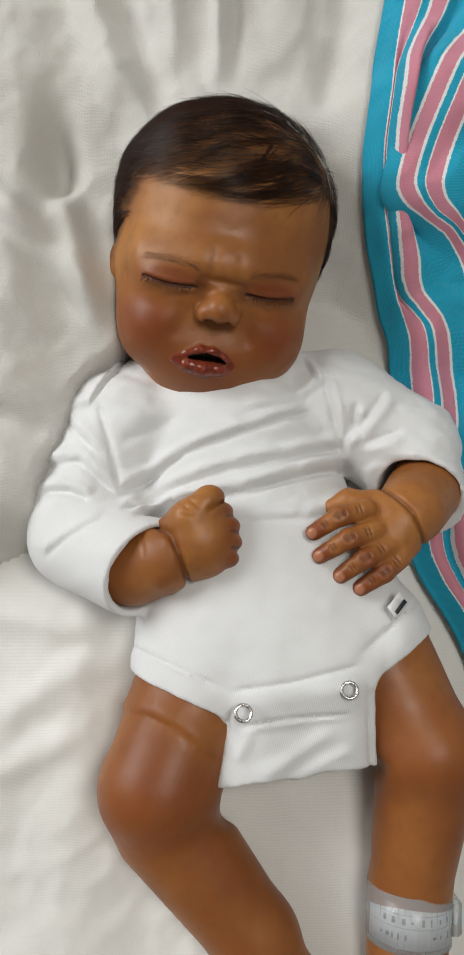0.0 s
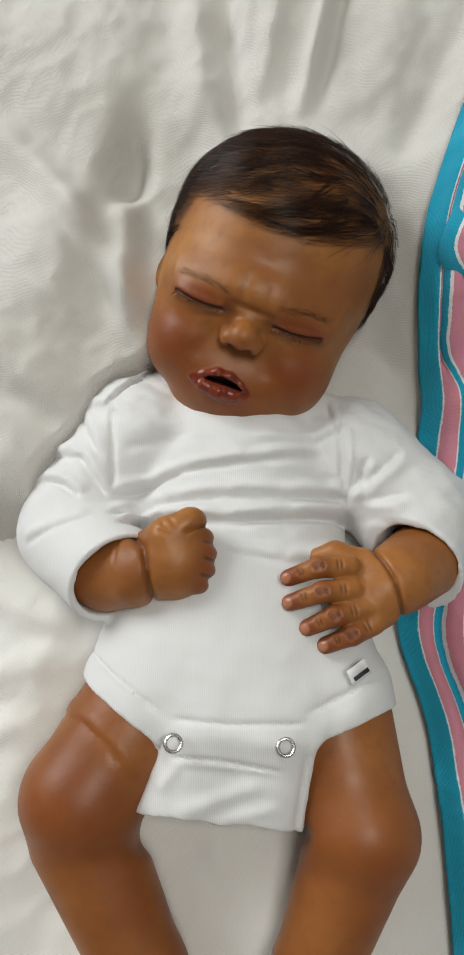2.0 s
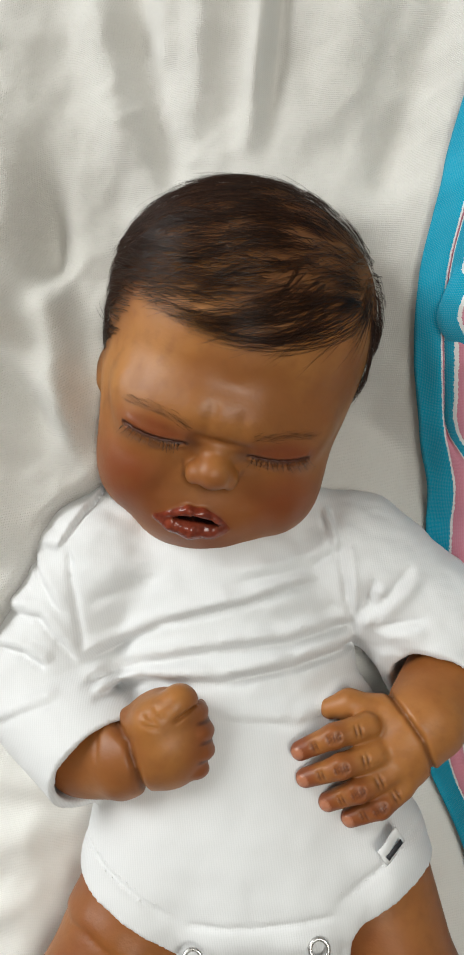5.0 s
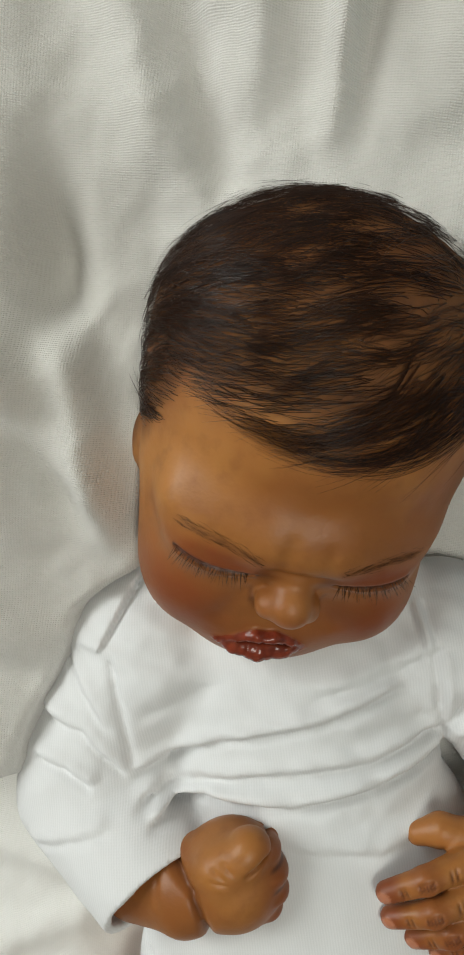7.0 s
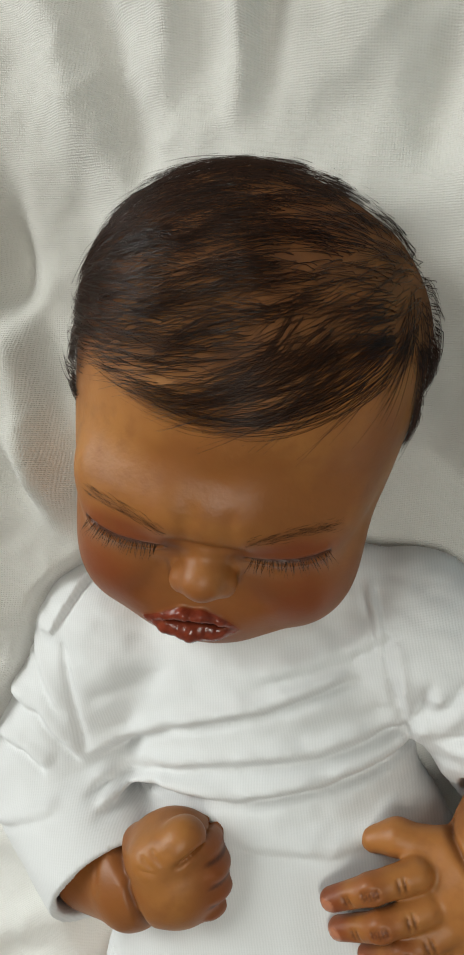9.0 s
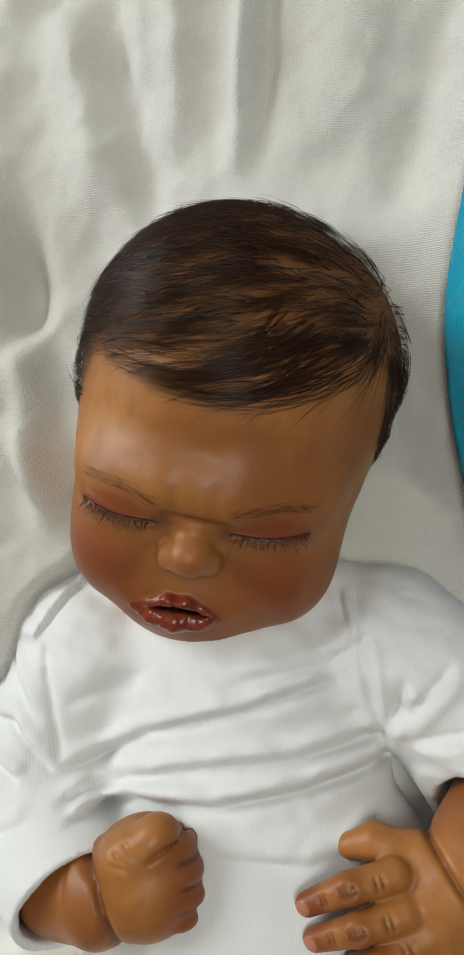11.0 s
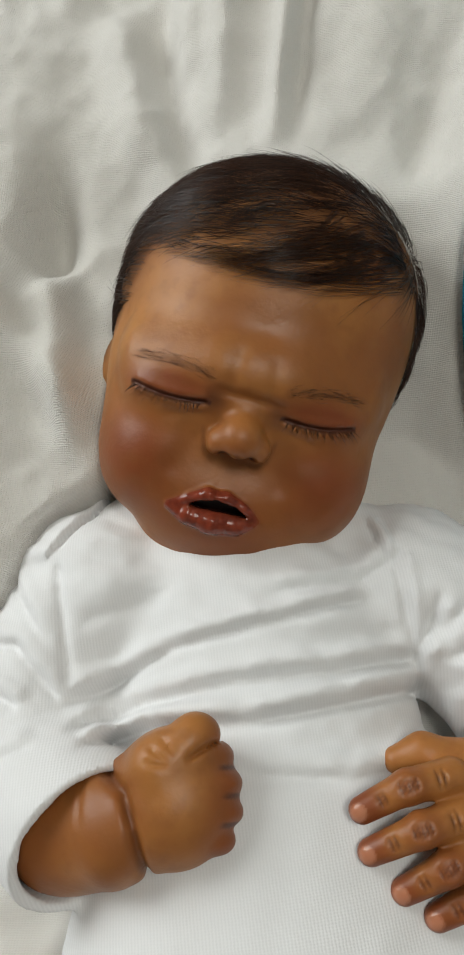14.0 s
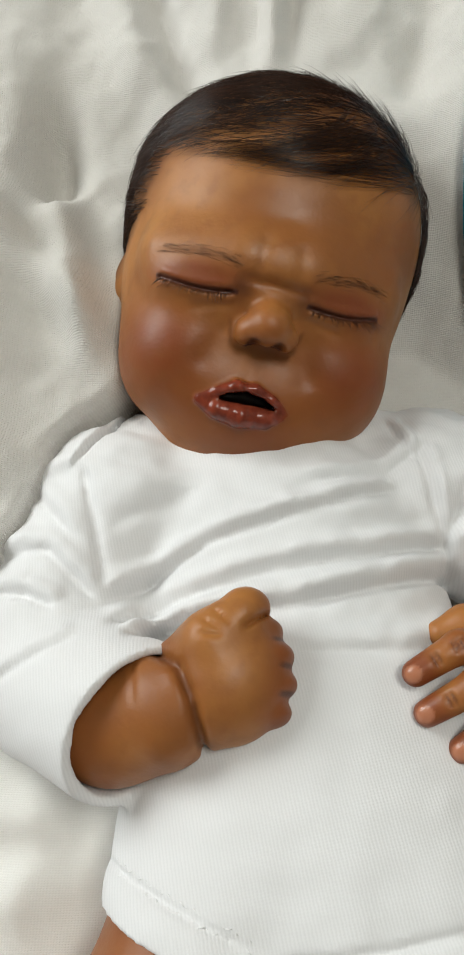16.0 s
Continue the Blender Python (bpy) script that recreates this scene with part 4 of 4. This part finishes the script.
# ---- bodysuit ----
def suit_clay():
    c = Clay((-112, -84, -6), (172, 172, 112), 1.2)
    # trunk
    c.ball((12, 108, 34), (62, 52, 44), 10)
    c.ball((29, 40, 36), (71, 63, 49), 20)
    c.ball((38, 0, 42), (74, 46, 46), 18)
    c.ball((2, 140, 40), (52, 24, 26), 12)
    c.ball((-38, 146, 40), (21, 19, 20), 8)
    c.ball((48, 152, 36), (24, 20, 20), 8)
    c.limb((4, 5, 44), (-22, -62, 58), 39, 32, 10)
    c.limb((84, 6, 42), (109, -48, 52), 34.5, 29.5, 10)
    # cut along both leg openings, leaving the gusset between them
    s, (x, y, z) = c.box((-112, -84, -6), (172, 172, 112))
    left = (x + 45) * 0.40 + (y + 8) * 0.92
    right = -(x - 114) * 0.55 + (y - 8) * 0.83
    c.f[s] = np.maximum(c.f[s], -np.minimum(left, right) + 0 * z)
    upper = c.f.copy()
    edges = [((8, -25, 0), (-1, 0.244, 0)), ((83, -40, 0), (1, 0.05, 0)), ((40, -61, 0), (0.13, -1, 0.0))]
    c.limb((34, -12, 47), (27, -56, 42), 41, 37, 6, clip=edges)
    c.limb((58, -12, 48), (60, -54, 41), 40, 35, 6, clip=edges)
    # sleeves, hollow at the cuffs
    arms = Clay((-112, -84, -6), (172, 172, 112), 1.2)
    arms.limb((-46, 120, 40), (-68, 76, 44), 35.5, 29.5, 10)
    arms.limb((-70, 60, 48), (-28, 38, 77), 29, 26.0, 8, clip=[((-40, 42, 90), (0.70, -0.50, 0.60))])
    arms.limb((72, 138, 34), (112, 112, 36), 34, 30, 10)
    arms.limb((113, 112, 36), (116, 76, 52), 29, 24.5, 8, clip=[((117, 79, 48), (-0.30, -0.70, 0.65))])
    arms.limb((-41, 43, 69), (-14, 34, 86), 21.6, 24.0, 1.0, cut=True)
    arms.limb((119, 90, 44), (100, 62, 76), 21.6, 23.0, 1.0, cut=True)
    trunk = c.f.copy()
    c.join(arms.f, s, 5)
    # folds: a soft roll with a crease below it
    for pts, w, amp in ((((-47, 84), (-15, 104), (21, 117), (52, 130)), 3.6, 2.6), (((-44, 76), (-22, 86), (10, 96), (42, 103), (70, 113)), 4.2, 2.6), (((-38, 72), (-20, 79), (16, 84), (45, 93), (76, 104)), 4.5, 3.6),
                        (((18, 68), (50, 70), (72, 78)), 4, 1.5), (((20, 128), (48, 136), (66, 150)), 4, 1.6), (((-50, 112), (-20, 128)), 6, 1.2),
                        (((-86, 50), (-70, 60), (-54, 68)), 3.5, 1.3), (((-88, 86), (-72, 85), (-60, 80)), 4, 2.4), (((-88, 102), (-66, 101), (-47, 84)), 4, 2.2), (((-78, 128), (-56, 104)), 4, 1.8),
                        (((84, 128), (78, 108)), 3.5, 2.5), (((100, 134), (84, 112)), 4, 2.0), (((104, 110), (86, 104)), 4, 2.0), (((66, 146), (72, 120)), 3, 2.2), (((56, 160), (64, 140)), 3, 1.8)):
        for a, b in zip(pts, pts[1:]):
            n = (b[1] - a[1], a[0] - b[0])
            k = 1.25 * w / math.hypot(*n)
            c.swell(lambda x, y, z, a=a, b=b, w=w, amp=amp, o=(n[0] * k, n[1] * k): (ridge(x, y, a, b, w * 0.8, amp * 1.1) - 0.9 * ridge(x, y, (a[0] + o[0], a[1] + o[1]), (b[0] + o[0], b[1] + o[1]), w * 0.42, amp)) * step(z, 28, 42), (-112, 30, 20), (172, 172, 112))
    c.swell(lambda x, y, z: 0.7 * waves(x * 0.55, y, 51, 15, 3) * step(y, 60, 78) * step(z, 20, 40) + 0.35 * waves(x, y, 52, 22, 2) * step(z, 20, 40), (-112, -84, 10), (172, 172, 112))
    # slack folds of the crotch flap
    for a, b, w, amp in (((26, -60), (62, -37), 4.0, 1.8), ((40, -62), (70, -46), 3.0, 1.2), ((14, -52), (22, -38), 3.0, 1.2)):
        c.swell(lambda x, y, z, a=a, b=b, w=w, amp=amp: ridge(x, y, a, b, w, amp) * step(z, 40, 60), (0, -80, 20), (90, -20, 112))
    # neckline: a rolled edge with the gap behind it, and the tuck at the armpit
    for a, b in (((-47, 163), (-35, 152)), ((-35, 152), (-18, 144)), ((-18, 144), (4, 140))):
        c.swell(lambda x, y, z, a=a, b=b: (ridge(x, y, a, b, 1.8, 1.2) - ridge(x, y, (a[0] + 3, a[1] + 5), (b[0] + 2, b[1] + 6), 3.2, 5.0)) * step(z, 30, 40), (-70, 130, 20), (30, 172, 112))
    c.swell(lambda x, y, z: -5.0 * np.exp(-(((x - 80) / 3.5) ** 2) - ((y - 119) / 5) ** 2) * step(z, 20, 30), (66, 104, 10), (96, 134, 112))
    # armhole seams
    for pts in (((-59, 128, 62), (-52, 106, 72), (-47, 84, 74)), ((58, 160, 50), (68, 136, 58), (70, 118, 58), (76, 98, 52))):
        for a, b in zip(pts, pts[1:]):
            c.swell(lambda x, y, z, a=a, b=b: -ridge(x, y, a[:2], b[:2], 1.8, 2.2) * step(z, 34, 46), (-112, 50, 20), (172, 172, 112))
    # bound edges and the closing band
    for a, b, w, amp in (((-44, -3), (10, -25), 4.5, 1.3), ((114, 18), (80, -10), 5.5, 1.6), ((12, -27), (76, -17), 6, 1.8)):
        c.swell(lambda x, y, z, a=a, b=b, w=w, amp=amp: ridge(x, y, a, b, w, amp) * step(z, 40, 60), (-60, -60, 20), (130, 40, 112))
    for pts in (((14, -19), (41, -15), (74, -7)), ((17, -36), (38, -32), (68, -30)), ((12, -28), (8, -44), (5, -62)), ((-46, 4), (6, -17)), ((108, 24), (76, -1)), ((78, -18), (80, -56))):
        for a, b in zip(pts, pts[1:]):
            c.swell(lambda x, y, z, a=a, b=b: -ridge(x, y, a, b, 1.1, 1.7) * step(z, 40, 60), (-60, -80, 20), (130, 60, 112))
    c.swell(lambda x, y, z: -1.3 * step(x, 14, 26) * (1 - step(x, 60, 74)) * step(-y + 0.14 * (x - 44), 33, 37) * step(z, 30, 50), (0, -84, 20), (90, -20, 112))
    # neckline overlap of the shoulder
    c.swell(lambda x, y, z: 2.8 * step(-(x + 49 + 0.42 * (164 - y)), -0.4, 0.8) * step(y, 126, 132) * step(z, 20, 30) - 2.2 * ridge(x, y, (-47, 168), (-61, 134), 1.2, 1.0), (-90, 110, 10), (-20, 172, 90))
    v, q = c.skin()
    at = tuple(np.clip(np.rint((v - c.lo) / c.h).astype(int), 0, np.array(c.f.shape) - 1).T)
    kind = np.where(arms.f[at] < trunk[at] - 0.5, np.where(v[:, 0] < 30, 1, 2), np.where(upper[at] > trunk[at] + 2.0, 3, 0))
    return relax(v, q, 1, 0.35), q, kind


def stitching(v):
    """Overlock stitches along the bound edges: short threads laid on the cloth."""
    bm = bmesh.new()
    top = v[v[:, 2] > 35]
    rng = random.Random(3)
    for pts in (((-36, -1), (-18, -8), (8, -18)), ((-36, 2), (-18, -5), (8, -15)), ((111, 23), (94, 12), (77, -2)), ((108, 26), (91, 15), (74, 1)), ((17, -35), (38, -31), (68, -29)), ((18, -37.5), (38, -33.5), (68, -31.5))):
        for a, b in zip(pts, pts[1:]):
            a, b = np.array(a, float), np.array(b, float)
            n = int(np.linalg.norm(b - a) / 1.9)
            d = (b - a) / np.linalg.norm(b - a)
            side = np.array([-d[1], d[0]])
            for i in range(n):
                m = a + (b - a) * (i + 0.5) / n
                near = top[np.argmin((top[:, 0] - m[0]) ** 2 + (top[:, 1] - m[1]) ** 2)]
                turn = d + side * (0.55 if i % 2 else -0.55) + rng.uniform(-0.1, 0.1)
                r = bmesh.ops.create_cube(bm, size=1)
                ang = math.degrees(math.atan2(turn[1], turn[0]))
                bmesh.ops.transform(bm, matrix=pose(m[0] / 1000, m[1] / 1000, near[2] / 1000 - 0.0002, 0, 0, ang) @ Matrix.Diagonal((0.0018, 0.00036, 0.0003, 1)), verts=r["verts"])
    return bm


def bodysuit():
    root = new("bodysuit")
    tagged(root, "white rib-knit long-sleeved cotton bodysuit worn by the doll", "bodysuit")
    v, q, kind = suit_clay()
    uv = np.stack([v[:, 0] * 0.97 + v[:, 1] * 0.24, v[:, 1] * 0.97 - v[:, 0] * 0.24], 1) / 1000
    piece = np.sort(kind[q], 1)[:, 1]
    for k, name, label in ((0, "body", "white rib-knit front"), (1, "sleeve", "wrinkled long sleeve"), (2, "sleeve", "wrinkled long sleeve"), (3, "crotch_flap", "snapped crotch flap")):
        f = q[piece == k]
        used, f = np.unique(f, return_inverse=True)
        ob = mesh_object(name, v[used] / 1000, f.reshape(-1, 4), [KNIT], uv=uv[used])
        ob.parent = root
        tagged(ob, label)
    tagged(part("stitching", stitching(v), TAPE, root, "white overlock stitching"), kind="stuff")
    for at in ((17.8, -28.5, 91.0), (67.9, -18.4, 89.5)):
        bm = bmesh.new()
        m = pose(*(a / 1000 for a in at), -12, 0, 0)
        seg = 28
        rings = []
        for i in range(10):
            a = math.tau * i / 10
            rings.append([bm.verts.new(m @ Vector(((0.0037 + 0.0009 * math.cos(a)) * math.cos(math.tau * k / seg), (0.0037 + 0.0009 * math.cos(a)) * math.sin(math.tau * k / seg), 0.0009 * math.sin(a)))) for k in range(seg)])
        for i in range(10):
            for k in range(seg):
                bm.faces.new((rings[i][k], rings[i][(k + 1) % seg], rings[(i + 1) % 10][(k + 1) % seg], rings[(i + 1) % 10][k]))
        part("snap", bm, STEEL, root, "nickel ring snap")
    # woven label at the hip: its wordmark is a plain bar
    m = pose(0.0945, 0.0215, 0.0800, 6, 30, 46)
    bm = bmesh.new()
    grid = [[bm.verts.new(m @ Vector(((i / 8 - 0.5) * 0.0135, (j / 3 - 0.5) * 0.0075, 0.0007 * math.sin(i * 0.7) + 0.0005 * j))) for j in range(4)] for i in range(9)]
    for i in range(8):
        for j in range(3):
            bm.faces.new((grid[i][j], grid[i + 1][j], grid[i + 1][j + 1], grid[i][j + 1]))
    tab = part("label", bm, TAPE, root, "small white woven label with a black mark")
    k = tab.modifiers.new("thickness", "SOLIDIFY")
    k.thickness = 0.0005
    bm = bmesh.new()
    bmesh.ops.create_cube(bm, size=1)
    bmesh.ops.transform(bm, matrix=m @ Matrix.Translation((-0.0005, -0.0012, 0.0018)) @ Matrix.Diagonal((0.0098, 0.0019, 0.0004, 1)), verts=bm.verts)
    part("wordmark", bm, INK, tab, "black bar")
    return root


bodysuit()


def strip(bm, centre, across, along, out, width, a0, a1, radius, n=40, squash=1.0):
    """A band bent round an axis: from angle a0 to a1, of that width along the axis."""
    rows = []
    for i in range(n + 1):
        a = radians(a0 + (a1 - a0) * i / n)
        p = centre + (across * math.sin(a) + out * math.cos(a) * squash) * radius
        rows.append((bm.verts.new(p - along * width / 2), bm.verts.new(p + along * width / 2)))
    for r, q in zip(rows, rows[1:]):
        bm.faces.new((r[0], q[0], q[1], r[1]))


def ankle_band():
    root = tagged(new("identification_band"), "clear vinyl hospital band with a white written insert round the ankle", "wristband")
    centre, along = Vector((0.1025, -0.129, 0.0375)), Vector((-0.05, -0.99, -0.10)).normalized()
    out = (Vector((0, 0, 1)) - along * along.z).normalized()
    across = along.cross(out)
    across = across if across.x > 0 else -across

    def band(name, width, a0, a1, r, mat, label, thick, shift=0.0):
        bm = bmesh.new()
        strip(bm, centre + along * shift, across, along, out, width, a0, a1, r)
        ob = part(name, bm, mat, root, label)
        m = ob.modifiers.new("thickness", "SOLIDIFY")
        m.thickness, m.offset = thick, 1
        return ob

    band("insert", 0.0205, -78, 74, 0.0208, PAPER, "white ruled paper insert", 0.0003)
    band("sleeve", 0.0265, -180, 180, 0.0213, VINYL, "clear vinyl sleeve", 0.0005)
    for shift in (-0.0052, 0.0008):
        band("ruled_line", 0.0003, -72, 70, 0.02116, LINE, "", 0.00004, shift)
    # two lines of handwriting, as plain strokes
    rng = random.Random(5)
    for shift, angles in ((-0.0022, (-48, -36, -22, -10, 4, 16, 30, 44)), (0.0048, (-52, -44, -36, -28, -18, 20, 32, 46))):
        for a in angles:
            band("pen_stroke", 0.0012 + 0.0022 * rng.random(), a, a + 2 + 3 * rng.random(), 0.02116, PENCIL, "", 0.00004, shift)
    bm = bmesh.new()
    bmesh.ops.create_cube(bm, size=1)
    m = Matrix.Translation(centre + across * 0.0215 + out * 0.004) @ Matrix((across, along, out)).transposed().to_4x4() @ Matrix.Diagonal((0.006, 0.017, 0.011, 1))
    bmesh.ops.transform(bm, matrix=m, verts=bm.verts)
    bmesh.ops.bevel(bm, geom=bm.edges[:], offset=0.0012, segments=2, affect="EDGES")
    part("clasp", bm, VINYL, root, "clear plastic clasp")
    return root


ankle_band()
